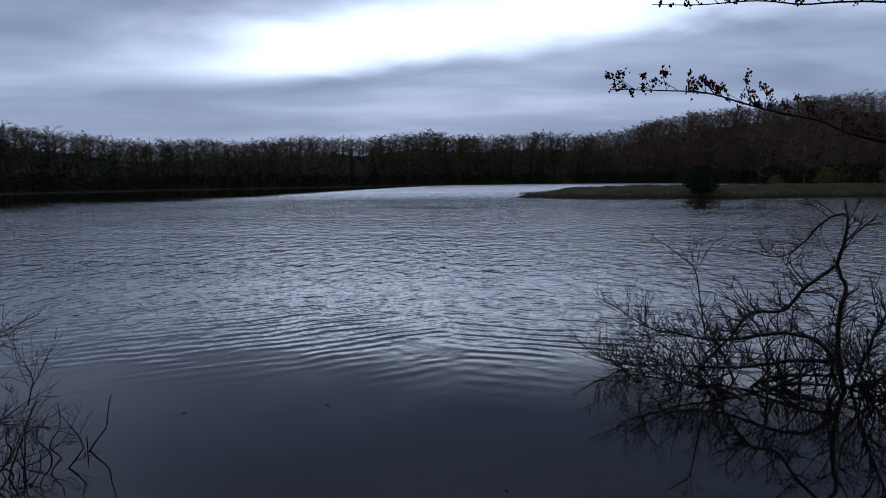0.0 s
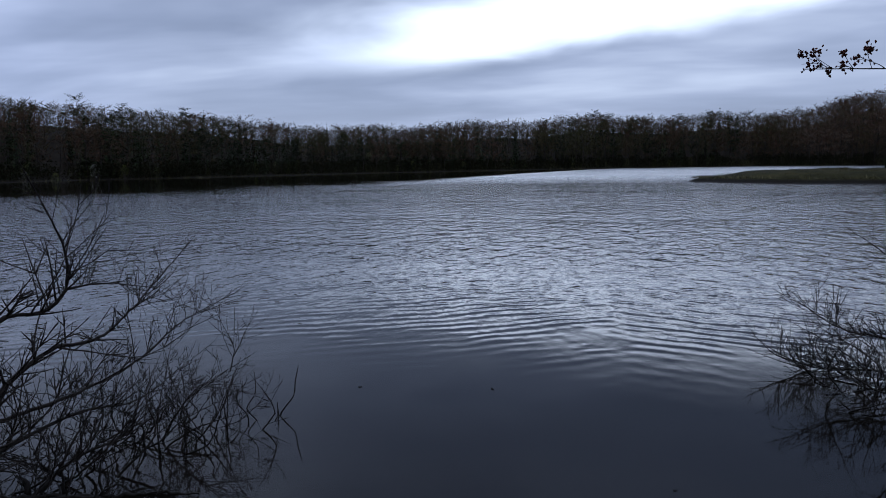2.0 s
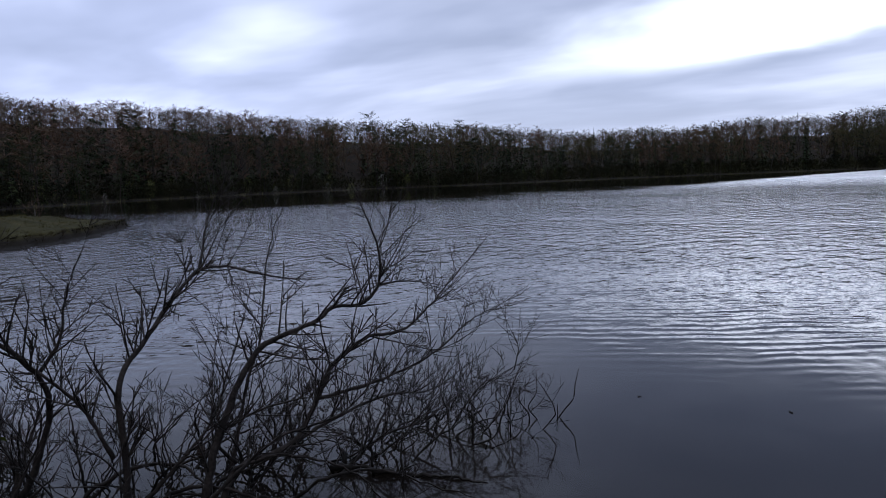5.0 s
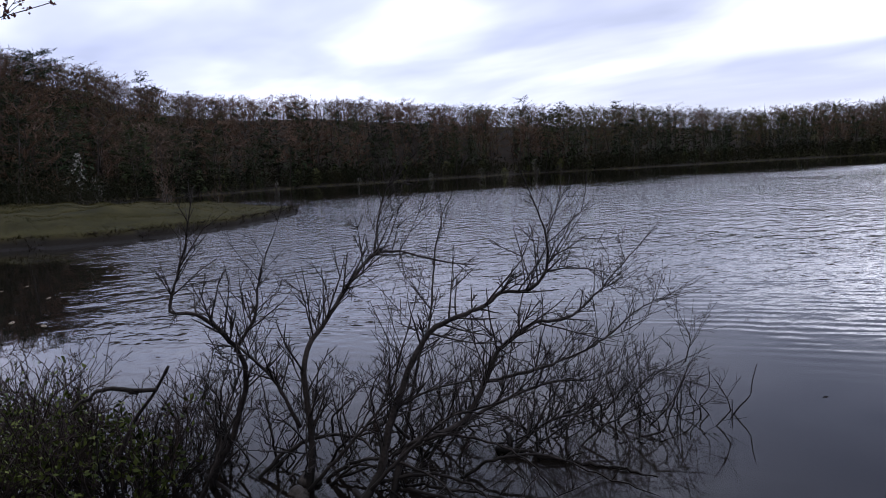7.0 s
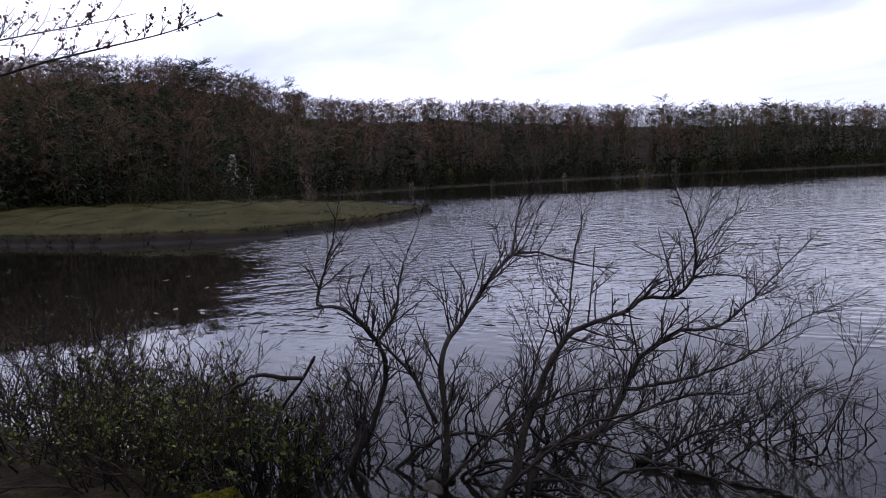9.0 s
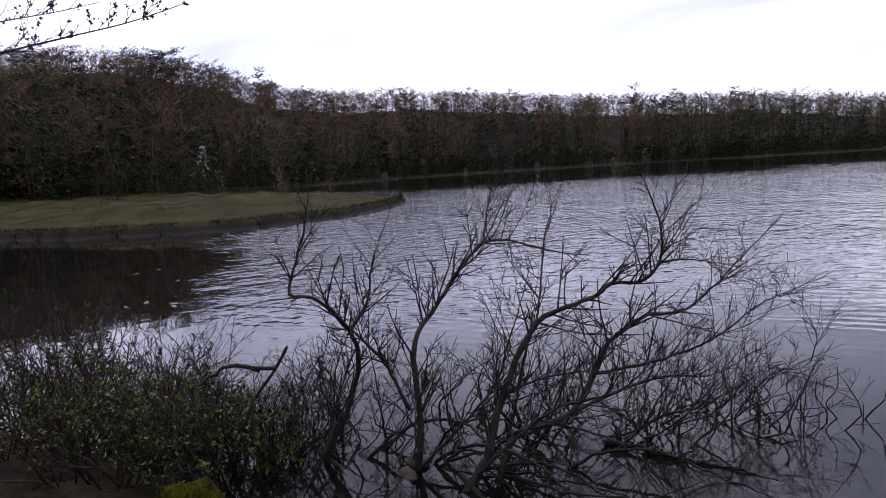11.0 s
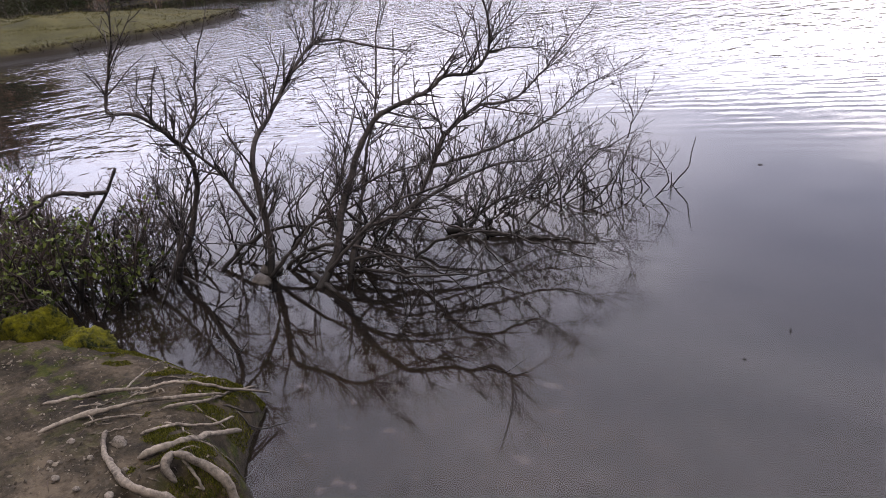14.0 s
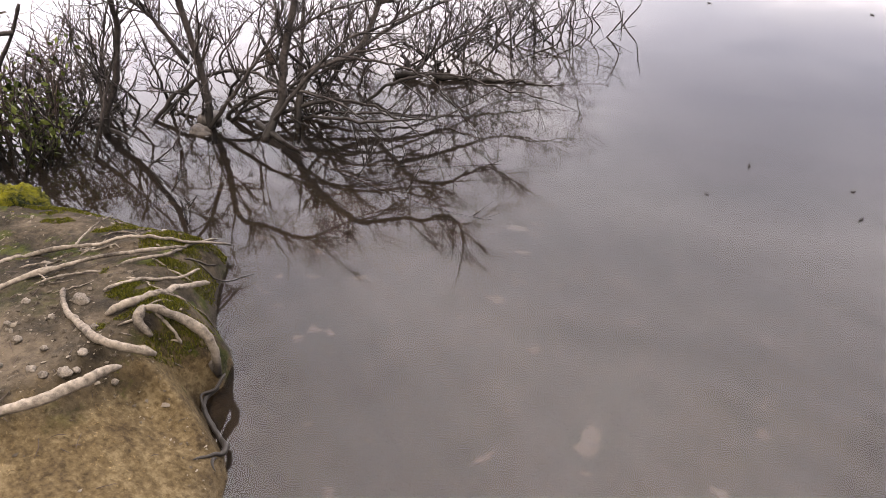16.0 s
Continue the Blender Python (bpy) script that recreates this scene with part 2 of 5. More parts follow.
def water_material():
    """Clear brownish pond water: calm in the lee of the bank, wind ripples farther out."""
    made, n = material("pond_water")
    at = place(n)
    parts = n.add("ShaderNodeSeparateXYZ", {0: at})
    radius = n.add("ShaderNodeVectorMath", {0: at}, operation="LENGTH").outputs["Value"]
    ragged = n.math("ADD", radius, n.math("MULTIPLY", n.math("SUBTRACT", n.noise(at, .25, 3, .6), .5), 3.6))
    wind = n.step(ragged, 5.7, 9.6)
    # lee of the wooded cape, and a calm strip below the far woods
    ratio = n.math("DIVIDE", parts.outputs[1], n.math("MAXIMUM", n.math("MULTIPLY", parts.outputs[0], -1.0), .5))
    ratio = n.math("ADD", ratio, n.math("ADD", n.math("MULTIPLY", n.math("SUBTRACT", n.noise(at, .16, 4, .65), .5), .34), n.math("MULTIPLY", n.math("SUBTRACT", n.noise(at, 1.4, 3, .6), .5), .22)))
    wind = n.math("MULTIPLY", wind, n.step(ratio, .24, .46, .02, 1.0))
    open_wind = n.add("ShaderNodeAttribute")
    open_wind.attribute_name = "open_wind"
    ruffled = n.math("ADD", open_wind.outputs["Fac"], n.math("MULTIPLY", n.math("SUBTRACT", n.noise(n.add("ShaderNodeMapping", {0: at, 3: (.5, 1, 1)}).outputs[0], .11, 4, .6), .5), .5))
    wind = n.math("MULTIPLY", wind, n.step(ruffled, .1, .6, .03, 1.0))
    # two trains of short waves that fan out from the middle of the bay
    bent = n.add("ShaderNodeVectorMath", {0: at, 1: n.add("ShaderNodeVectorMath", {0: n.noise(at, .55, 2, .5, 0, 1), 1: (.4, .4, 0)}, operation="MULTIPLY").outputs[0]}, operation="ADD").outputs[0]

    def train(angle, scale, distortion):
        turned = n.add("ShaderNodeMapping", {0: bent, 2: (0, 0, radians(angle))}).outputs[0]
        return n.add("ShaderNodeTexWave", {"Vector": turned, "Scale": scale, "Distortion": distortion, "Detail": 2.0, "Detail Scale": .9, "Detail Roughness": .5}).outputs["Fac"]

    side = n.step(n.math("ADD", parts.outputs[0], n.math("MULTIPLY", parts.outputs[1], .06)), -.5, 1.6)
    west = n.math("MULTIPLY", train(62, 1.25, 3.0), n.step(side, .75, .1, .04, 1.0))
    east = n.math("MULTIPLY", train(-72, 1.1, 3.0), n.step(side, .25, .9, .04, 1.0))
    patch = n.step(n.noise(at, 1.1, 3, .6), .36, .6, .12, 1.0)
    swell = n.math("MULTIPLY", n.math("ADD", west, east), patch)
    chop = n.noise(n.add("ShaderNodeMapping", {0: at, 2: (0, 0, radians(48)), 3: (1, .55, 1)}).outputs[0], 5.5, 3, .55, .3)
    lop = n.noise(n.add("ShaderNodeMapping", {0: at, 2: (0, 0, radians(-60)), 3: (1, .6, 1)}).outputs[0], 2.3, 2, .5, .3)
    gust = n.step(n.noise(n.add("ShaderNodeMapping", {0: at, 3: (.5, 1, 1)}).outputs[0], .09, 4, .6), .32, .58, .5, 1.0)
    height = n.math("ADD", n.math("MULTIPLY", swell, n.step(radius, 7.5, 13, .13, .03)), n.math("ADD", n.math("MULTIPLY", chop, n.step(radius, 7, 15, .14, .48)), n.math("MULTIPLY", lop, n.step(radius, 7, 16, .3, 1.05))))
    calm = n.noise(at, 1.3, 2, .5)
    force = n.math("MULTIPLY", wind, gust)
    height = n.math("ADD", n.math("MULTIPLY", height, n.math("MULTIPLY", force, .062)), n.math("MULTIPLY", calm, .0012))
    bump = n.add("ShaderNodeBump", {"Strength": 1.0, "Distance": 1.0, "Height": height}).outputs[0]
    fresnel = n.add("ShaderNodeFresnel", {"IOR": 1.33, "Normal": bump}).outputs[0]
    gloss = n.add("ShaderNodeBsdfGlossy", {"Color": (1, 1, 1, 1), "Roughness": n.math("ADD", .003, n.math("MULTIPLY", n.math("MULTIPLY", n.step(radius, 32, 110), wind), .3)), "Normal": bump})
    clear = n.add("ShaderNodeBsdfTransparent", {"Color": (.80, .72, .62, 1)})
    murk = n.add("ShaderNodeBsdfDiffuse", {"Color": (.012, .012, .012, 1)})
    body = n.add("ShaderNodeMixShader", {0: .3, 1: clear.outputs[0], 2: murk.outputs[0]})
    sheen = n.math("MULTIPLY", fresnel, n.math("ADD", 1.0, n.math("MULTIPLY", force, n.step(radius, 20, 90, .12, -.1))), clamp=True)
    both = n.add("ShaderNodeMixShader", {0: sheen, 1: body.outputs[0], 2: gloss.outputs[0]})
    n.put(n.add("ShaderNodeOutputMaterial").inputs[0], both.outputs[0])
    return made


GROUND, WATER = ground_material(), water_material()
BARK = bark("dark_bark", (.009, .0078, .0072), (.062, .053, .049))
BARK_RED = bark("reddish_bark", (.016, .012, .011), (.075, .056, .048))
BARK_DRY = bark("bleached_root", (.028, .023, .018), (.25, .215, .172))
BARK_FAR = bark("far_trunk", (.035, .029, .025), (.11, .095, .082), wet=False)
PALE_BARK = bark("pale_trunk", (.12, .11, .10), (.30, .28, .25), wet=False)
WET_WOOD = bark("wet_black_wood", (.012, .011, .010), (.05, .042, .035))
GRIT = blades("soil_grit", (.2, (.022, .018, .013)), (.5, (.07, .058, .043)), (.8, (.20, .175, .14)), gloss=.85)
STONE = mottled("grey_stone", (.05, .043, .034), (.18, .158, .13), 30)
MOSS = mottled("moss", (.003, .0055, .0005), (.082, .078, .002), 9, .95, .012, 7)
WET_STONE = mottled("wet_stone", (.03, .028, .026), (.10, .09, .08), 30, .5)
MOSS_TUFT = blades("moss_tuft", (.25, (.012, .017, .003)), (.5, (.055, .06, .008)), (.75, (.15, .145, .018)), gloss=.8)
BUD = mottled("red_buds", (.05, .014, .012), (.14, .05, .04), 40)
LEAF = blades("shrub_leaf", (.25, (.019, .027, .007)), (.5, (.058, .078, .017)), (.75, (.135, .16, .042)), gloss=.55)
TURF = blades("marsh_turf", (.25, (.028, .029, .007)), (.5, (.066, .061, .014)), (.75, (.13, .112, .032)))
STRAW = blades("straw_sedge", (.25, (.13, .125, .05)), (.5, (.22, .21, .09)), (.75, (.32, .29, .15)))
SEDGE = blades("dead_sedge", (.25, (.010, .008, .005)), (.6, (.026, .02, .012)), (.8, (.06, .047, .027)))
TWIGS = woods("bare_twigs", (.08, (.08, .08, .034)), (.3, (.115, .10, .052)), (.5, (.112, .073, .048)), (.7, (.175, .103, .069)), (.95, (.21, .16, .122)))
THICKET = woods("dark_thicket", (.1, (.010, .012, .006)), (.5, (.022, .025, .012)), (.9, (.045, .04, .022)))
NEEDLES = woods("needles", (.1, (.014, .024, .012)), (.5, (.030, .047, .020)), (.9, (.058, .074, .030)))
BLOSSOM = woods("blossom", (.2, (.30, .30, .27)), (.8, (.5, .5, .46)))
# pale colour for the glints painted onto the calm water
PALE_GLINT = mottled("pale_glint", (.16, .12, .08), (.42, .36, .27), 60)
SPRING = woods("spring_leaf", (.1, (.07, .085, .024)), (.5, (.14, .16, .04)), (.9, (.22, .22, .10)))

# ---------------------------------------------------------------- mesh helpers


class Shape:
    """Gathers vertices and faces for one mesh."""

    def __init__(self):
        self.verts, self.faces, self.count = [], [], 0

    def add(self, verts, faces):
        self.verts.append(np.asarray(verts, float).reshape(-1, 3))
        self.faces.extend([tuple(i + self.count for i in f) for f in faces])
        self.count += len(self.verts[-1])

    def tube(self, points, radii, sides=4):
        points = np.asarray(points, float)
        count = len(points)
        tangent = np.gradient(points, axis=0)
        tangent /= np.linalg.norm(tangent, axis=1)[:, None] + 1e-9
        side = np.cross(tangent, (.31, .22, .92))
        side /= np.linalg.norm(side, axis=1)[:, None] + 1e-9
        other = np.cross(tangent, side)
        turn = np.arange(sides) * 2 * math.pi / sides
        ring = side[:, None] * np.cos(turn)[None, :, None] + other[:, None] * np.sin(turn)[None, :, None]
        verts = points[:, None] + ring * np.asarray(radii, float)[:, None, None]
        faces = [(i * sides + k, i * sides + (k + 1) % sides, (i + 1) * sides + (k + 1) % sides, (i + 1) * sides + k) for i in range(count - 1) for k in range(sides)]
        faces += [tuple(range(sides))[::-1], tuple((count - 1) * sides + k for k in range(sides))]
        self.add(verts, faces)

    def triangles(self, corners):
        """corners: n x 3 x 3."""
        corners = np.asarray(corners, float)
        base = np.arange(len(corners) * 3).reshape(-1, 3)
        self.add(corners, base.tolist())

    def mesh(self, name, mat, smooth=True):
        data = bpy.data.meshes.new(name)
        data.from_pydata(np.concatenate(self.verts).tolist(), [], self.faces)
        data.materials.append(mat)
        if smooth:
            data.shade_smooth()
        data.update()
        return data


def part(name, shape, mat, parent=None, label="", smooth=True):
    ob = new(name, shape.mesh(name, mat, smooth))
    if parent is not None:
        ob.parent = parent
        ob.matrix_parent_inverse = parent.matrix_basis.inverted()
    return tagged(ob, label)


def empty(name, at, label, category, group="", kind=""):
    ob = new(name)
    ob.matrix_basis = Matrix.Translation(at)
    return tagged(ob, label, category, group, kind)


def smooth_line(points, step=.05):
    """A rounded line through control points (Catmull-Rom)."""
    p = np.asarray(points, float)
    p = np.concatenate([[2 * p[0] - p[1]], p, [2 * p[-1] - p[-2]]])
    out = []
    for a, b, c, d in zip(p, p[1:], p[2:], p[3:]):
        n = max(2, int(np.linalg.norm(c - b) / step))
        for k in np.arange(n) / n:
            out.append(.5 * (2 * b + (c - a) * k + (2 * a - 5 * b + 4 * c - d) * k * k + (3 * b - a - 3 * c + d) * k ** 3))
    out.append(p[-2])
    return np.array(out)


def unit(v):
    return v / (np.linalg.norm(v) + 1e-9)

# ---------------------------------------------------------------- lake, banks and hills

LAKE = [(60, 2), (20, 4), (8, 3), (4, 2.2), (2, 1.6), (.8, 1), (-.4, .6), (-1.2, .32), (-1.67, .28), (-1.72, .34), (-1.8, .39), (-1.9, .42), (-2.06, .48), (-2.05, .58),
        (-2.11, .68), (-2.18, .72), (-2.32, .76), (-2.49, .9), (-2.66, 1.1), (-3.05, 1.05), (-3.47, .97), (-3.9, .82), (-4.4, .75), (-5, .6), (-7, -.4), (-12, -3.5), (-25, -9),
        (-36, -8), (-38, -3)]
SPIT = [(-31, 1.2), (-28.4, 2.8), (-27.3, 4.4), (-25.9, 6), (-25.1, 7.8), (-25.5, 10.1), (-26.3, 12.9), (-28.4, 15.6), (-32, 19.3), (-36, 19), (-42, 16.5),
        (-50, 15), (-62, 15), (-75, 24), (-84, 40)]
FAR = [(-89, 55), (-88, 74), (-82, 94), (-68, 108), (-54, 134), (-36, 156), (-18, 174), (3, 190), (36, 202), (60, 185), (68, 150), (60, 120), (52, 92)]
ISLE = [(36, 77), (25, 74), (14, 73), (8, 70), (6.8, 66.5), (10.7, 62), (15, 59), (19, 57.7), (23, 56.5), (29, 58), (36, 57.5), (50, 50), (70, 38), (80, 20)]
SHORE = np.array(LAKE + SPIT + FAR + ISLE, float)
# rows of azimuth and elevation of the woods' upper edge, degrees
SKYLINE = np.array([(-180, 4), (-110, 7.6), (-95, 9.2), (-86, 9.5), (-80, 9.7), (-76, 9.0), (-73, 8.5), (-71, 7.5), (-68, 6.8), (-63, 6.2), (-57, 6.15), (-53, 5.7), (-49.5, 5.4), (-43, 4.8), (-37, 4.35),
                    (-31, 4.05), (-28, 3.65), (-24, 3.1), (-15, 3.15), (-8.3, 3.45), (-6.4, 3.25), (-2, 3.8), (1, 3.5), (4, 3.4), (8.4, 3.65), (10.5, 3.35), (13.7, 3.6), (16.7, 4.4), (20.3, 4.9),
                    (24, 5.2), (28, 5.6), (32, 5.7), (50, 6), (100, 4), (180, 4)], float)


def inland(x, y):
    """Signed distance to the lake's shore: positive on land."""
    x, y = np.asarray(x, float), np.asarray(y, float)
    best, inside = np.full(x.shape, 1e9), np.zeros(x.shape, bool)
    for (ax, ay), (bx, by) in zip(SHORE, np.roll(SHORE, -1, 0)):
        dx, dy = bx - ax, by - ay
        k = np.clip(((x - ax) * dx + (y - ay) * dy) / (dx * dx + dy * dy), 0, 1)
        best = np.minimum(best, np.hypot(x - ax - k * dx, y - ay - k * dy))
        if dy:
            inside ^= ((ay > y) != (by > y)) & (x < dx * (y - ay) / dy + ax)
    return np.where(inside, -best, best)


def soft(a, b, v):
    k = np.clip((v - a) / (b - a), 0, 1)
    return k * k * (3 - 2 * k)


def ground_height(x, y):
    """Lake bed, banks and hills as one sheet."""
    x, y = np.asarray(x, float), np.asarray(y, float)
    d, r, az = inland(x, y), np.hypot(x, y), np.degrees(np.arctan2(x, y))
    near = 1 - soft(6, 14, r)
    bump = .5 * np.sin(x * 9.1 + 2 * np.sin(y * 5.3)) * np.sin(y * 8.3 + x * 3.1) + .3 * np.sin(x * 21 + y * 13) * np.sin(y * 19 - x * 7)
    tip = soft(2.1, 3.1, -x)
    # a gentle sandy beach beside the root mat
    beach = soft(-2.2, -2.0, x) * (1 - soft(.28, .4, y))
    clod = np.sin(x * 47 + 3 * np.sin(y * 31)) * np.sin(y * 53 + 2 * np.sin(x * 37)) + .6 * np.sin(x * 101 + y * 67) * np.sin(y * 113 - x * 59)
    bank = (.36 - .12 * tip) * (1 - np.exp(-np.maximum(d, 0) / (.07 + .06 * tip + .2 * beach))) + .1 * soft(.1, 1.4, d) + (.02 * bump + .0045 * clod) * soft(0, .2, d)
    rolling = np.sin(x * .8 + 2 * np.sin(y * .5)) * np.sin(y * 1.1 + x * .4) + .5 * np.sin(x * 2.1 + y * 1.3) * np.sin(y * 2.6 - x)
    marsh = .36 * soft(-.02, .22, d) + .62 * soft(.1, 6.0, d) + .13 * rolling * soft(.2, 2.5, d)
    marsh = marsh * (1 - .75 * soft(78, 92, r))
    top = 1.9 + (r + 8) * np.tan(np.radians(np.interp(az, *SKYLINE.T))) - 8.0
    hill = np.maximum(top, 1) * soft(5, 55, d) * (1 - .85 * soft(100, 190, d))
    land = bank * near + (1 - near) * (marsh + hill * soft(25, 60, r))
    bed = -np.minimum(.02 + .13 * np.maximum(-d, 0) + .02 * bump * near, 2.5)
    return np.where(d > 0, land, bed)


def build_ground():
    rings = [0]
    r = .35
    while r < 4200:
        rings.append(r)
        r *= 1.03 if r < 1.35 else 1.01 if r < 3.8 else 1.02 if r < 6 else 1.035 if r < 320 else 1.2
    rings = np.array(rings[1:])
    # closer spokes towards the root mat on the bank
    turn = np.radians(np.concatenate([np.linspace(-95, -46, 160)[:-1], np.linspace(-46, 265, 300)[:-1]]))
    spokes = len(turn)
    x = -.3 + rings[:, None] * np.sin(turn)[None]
    y = -.3 + rings[:, None] * np.cos(turn)[None]
    z = ground_height(x, y)
    verts = np.stack([x, y, z], -1).reshape(-1, 3)
    shape = Shape()
    faces = [(i * spokes + k, i * spokes + (k + 1) % spokes, (i + 1) * spokes + (k + 1) % spokes, (i + 1) * spokes + k) for i in range(len(rings) - 1) for k in range(spokes)]
    shape.add(np.concatenate([verts, [(-.3, -.3, float(ground_height(-.3, -.3)))]]), faces + [(k, len(verts), (k + 1) % spokes) for k in range(spokes)])
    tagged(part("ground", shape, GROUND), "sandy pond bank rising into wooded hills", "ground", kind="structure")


def build_water():
    xs, ys = np.linspace(-140, 140, 141), np.linspace(-30, 240, 136)
    gx, gy = np.meshgrid(xs, ys)
    shape = Shape()
    wide = len(xs)
    shape.add(np.stack([gx, gy, gx * 0], -1), [(j * wide + i, j * wide + i + 1, (j + 1) * wide + i + 1, (j + 1) * wide + i) for j in range(len(ys) - 1) for i in range(wide - 1)])
    ob = tagged(part("water", shape, WATER, smooth=False), "dark still pond water with wind ripples", "water", kind="structure")
    # how far the wind reaches: the western woods shelter the water below them
    best = np.full(gx.shape, 1e9)
    line = FAR[1:9]
    for (ax, ay), (bx, by) in zip(line, line[1:]):
        dx, dy = bx - ax, by - ay
        k = np.clip(((gx - ax) * dx + (gy - ay) * dy) / (dx * dx + dy * dy), 0, 1)
        best = np.minimum(best, np.hypot(gx - ax - k * dx, gy - ay - k * dy))
    reach = 6 + 96 * soft(-2, 26, -gx)
    data = ob.data.attributes.new("open_wind", "FLOAT", "POINT")
    data.data.foreach_set("value", soft(.3, 1.05, best / reach).ravel().astype(np.float32))


build_ground()
build_water()

# ---------------------------------------------------------------- far woods

rng = np.random.default_rng(7)


class Leaves:
    """Gathers loose triangles, with one tint for each tree that they belong to."""

    def __init__(self):
        self.corners, self.tints = [], []

    def triangles(self, corners, tint=.5):
        corners = np.asarray(corners, float)
        self.corners.append(corners)
        self.tints.append(np.full(len(corners) * 3, tint))

    def mesh(self, name, mat, smooth=False):
        verts = np.concatenate(self.corners).reshape(-1, 3)
        count = len(verts)
        data = bpy.data.meshes.new(name)
        data.vertices.add(count)
        data.vertices.foreach_set("co", verts.astype(np.float32).ravel())
        data.loops.add(count)
        data.loops.foreach_set("vertex_index", np.arange(count, dtype=np.int32))
        data.polygons.add(count // 3)
        data.polygons.foreach_set("loop_start", np.arange(0, count, 3, dtype=np.int32))
        data.materials.append(mat)
        data.update(calc_edges=True)
        data.attributes.new("tint", "FLOAT", "POINT").data.foreach_set("value", np.concatenate(self.tints).astype(np.float32))
        return data


def limit(x, y, z):
    """How tall a tree may grow at a place and stay under the upper edge of the woods."""
    az = math.degrees(math.atan2(x, y))
    uneven = .16 * noise.noise(Vector((az * .5, 3, 0))) + .2 * noise.noise(Vector((az * 1.7, 7, 0)))
    return 1.9 + math.hypot(x, y) * math.tan(math.radians(np.interp(az, *SKYLINE.T) + uneven)) - z


def prism(a, b, wide, narrow):
    """A three-sided tapered stick as triangles."""
    a, b = np.asarray(a, float), np.asarray(b, float)
    way = unit(b - a)
    side = unit(np.cross(way, (.3, .2, .93)))
    other = np.cross(way, side)
    ring = [side * math.cos(k * 2.094) + other * math.sin(k * 2.094) for k in range(3)]
    low, high = [a + r * wide for r in ring], [b + r * narrow for r in ring]
    return [c for k in range(3) for c in ((low[k], low[(k + 1) % 3], high[k]), (high[k], low[(k + 1) % 3], high[(k + 1) % 3]))]


def sliver(a, b, wide):
    """A thin twig as one triangle."""
    side = unit(np.cross(b - a, rng.normal(0, 1, 3))) * wide
    return (a - side, a + side, b)


def bare_form(low, fine=5, slim=1.0, rise=1.0):
    """Unit-high leafless broadleaf: crooked stem, rising limbs, side boughs and a haze of twigs."""
    wood, twigs = [], []
    spine = [np.zeros(3)]
    for k in range(5):
        spine.append(spine[-1] + (rng.normal(0, .02), rng.normal(0, .02), .19))
    spine = np.array(spine)
    for k in (0, 2):
        wood += prism(spine[k], spine[k + 2], .011 * (1 - k * .17), .011 * (1 - (k + 2) * .17))
    wide = rng.uniform(.2, .3)
    for k in range(11):
        h = low + (.93 - low) * (k + rng.uniform(0, 1)) / 11
        root = np.array([np.interp(h, np.linspace(0, .95, 6), spine[:, c]) for c in range(3)])
        a = k * 2.4 + rng.normal(0, .5)
        out = np.array((math.cos(a), math.sin(a), 0))
        reach = wide * math.sin(math.pi * min(max((h - .02) / 1.04, .06), .97)) ** .55 * rng.uniform(.65, 1.2)
        bend = root + out * reach * .5 + (0, 0, reach * rng.uniform(.3, .6) * rise)
        end = root + out * reach + (0, 0, reach * rng.uniform(.7, 1.15) * rise)
        end[2] = min(end[2], 1.0)
        wood += [sliver(root, bend, .005), sliver(root + (bend - root) * .8, end, .0034)]
        for j in range(5):
            u = rng.uniform(.15, 1)
            start = root + (bend - root) * u * 2 if u < .5 else bend + (end - bend) * (u * 2 - 1)
            way = unit(out * .5 + rng.normal(0, .6, 3) + (0, 0, .55))
            tip = start + way * rng.uniform(.06, .15)
            twigs.append(sliver(start, tip, .003))
            for i in range(fine):
                s = start + (tip - start) * rng.uniform(.1, 1)
                twigs.append(sliver(s, s + unit(way + rng.normal(0, .6, 3) + (0, 0, .3)) * rng.uniform(.04, .10), rng.uniform(.0026, .0042) * slim))
    return np.array(wood), np.array(twigs)


def fir_form():
    """Unit-high dense conifer with drooping sprays."""
    sprays = []
    low, wide, lean = rng.uniform(.03, .1), rng.uniform(.15, .21), rng.uniform(.8, 1.1)
    for level in range(15):
        h = low + (.97 - low) * level / 15
        for k in range(max(4, int(8 - level * .3))):
            a = rng.uniform(0, 2 * math.pi)
            out = np.array((math.cos(a), math.sin(a), 0))
            cross = np.array((-out[1], out[0], 0))
            reach = (wide * (1 - h) ** lean + .015) * rng.uniform(.6, 1.2)
            root = np.array((0, 0, h + rng.normal(0, .012)))
            for u in (.5, 1.0):
                tip = root + out * reach * u + (0, 0, -reach * u * rng.uniform(.05, .4))
                back = root + out * reach * (u - .5) + cross * rng.normal(0, .014) + (0, 0, rng.uniform(-.012, .02))
                sprays.append((back + cross * rng.uniform(.01, .026), back - cross * rng.uniform(.01, .026), tip + cross * rng.normal(0, .01)))
    wood = prism((0, 0, -.02), (0, 0, .5), .011, .006) + prism((0, 0, .5), (0, 0, .98), .006, .001)
    return np.array(wood), np.array(sprays)


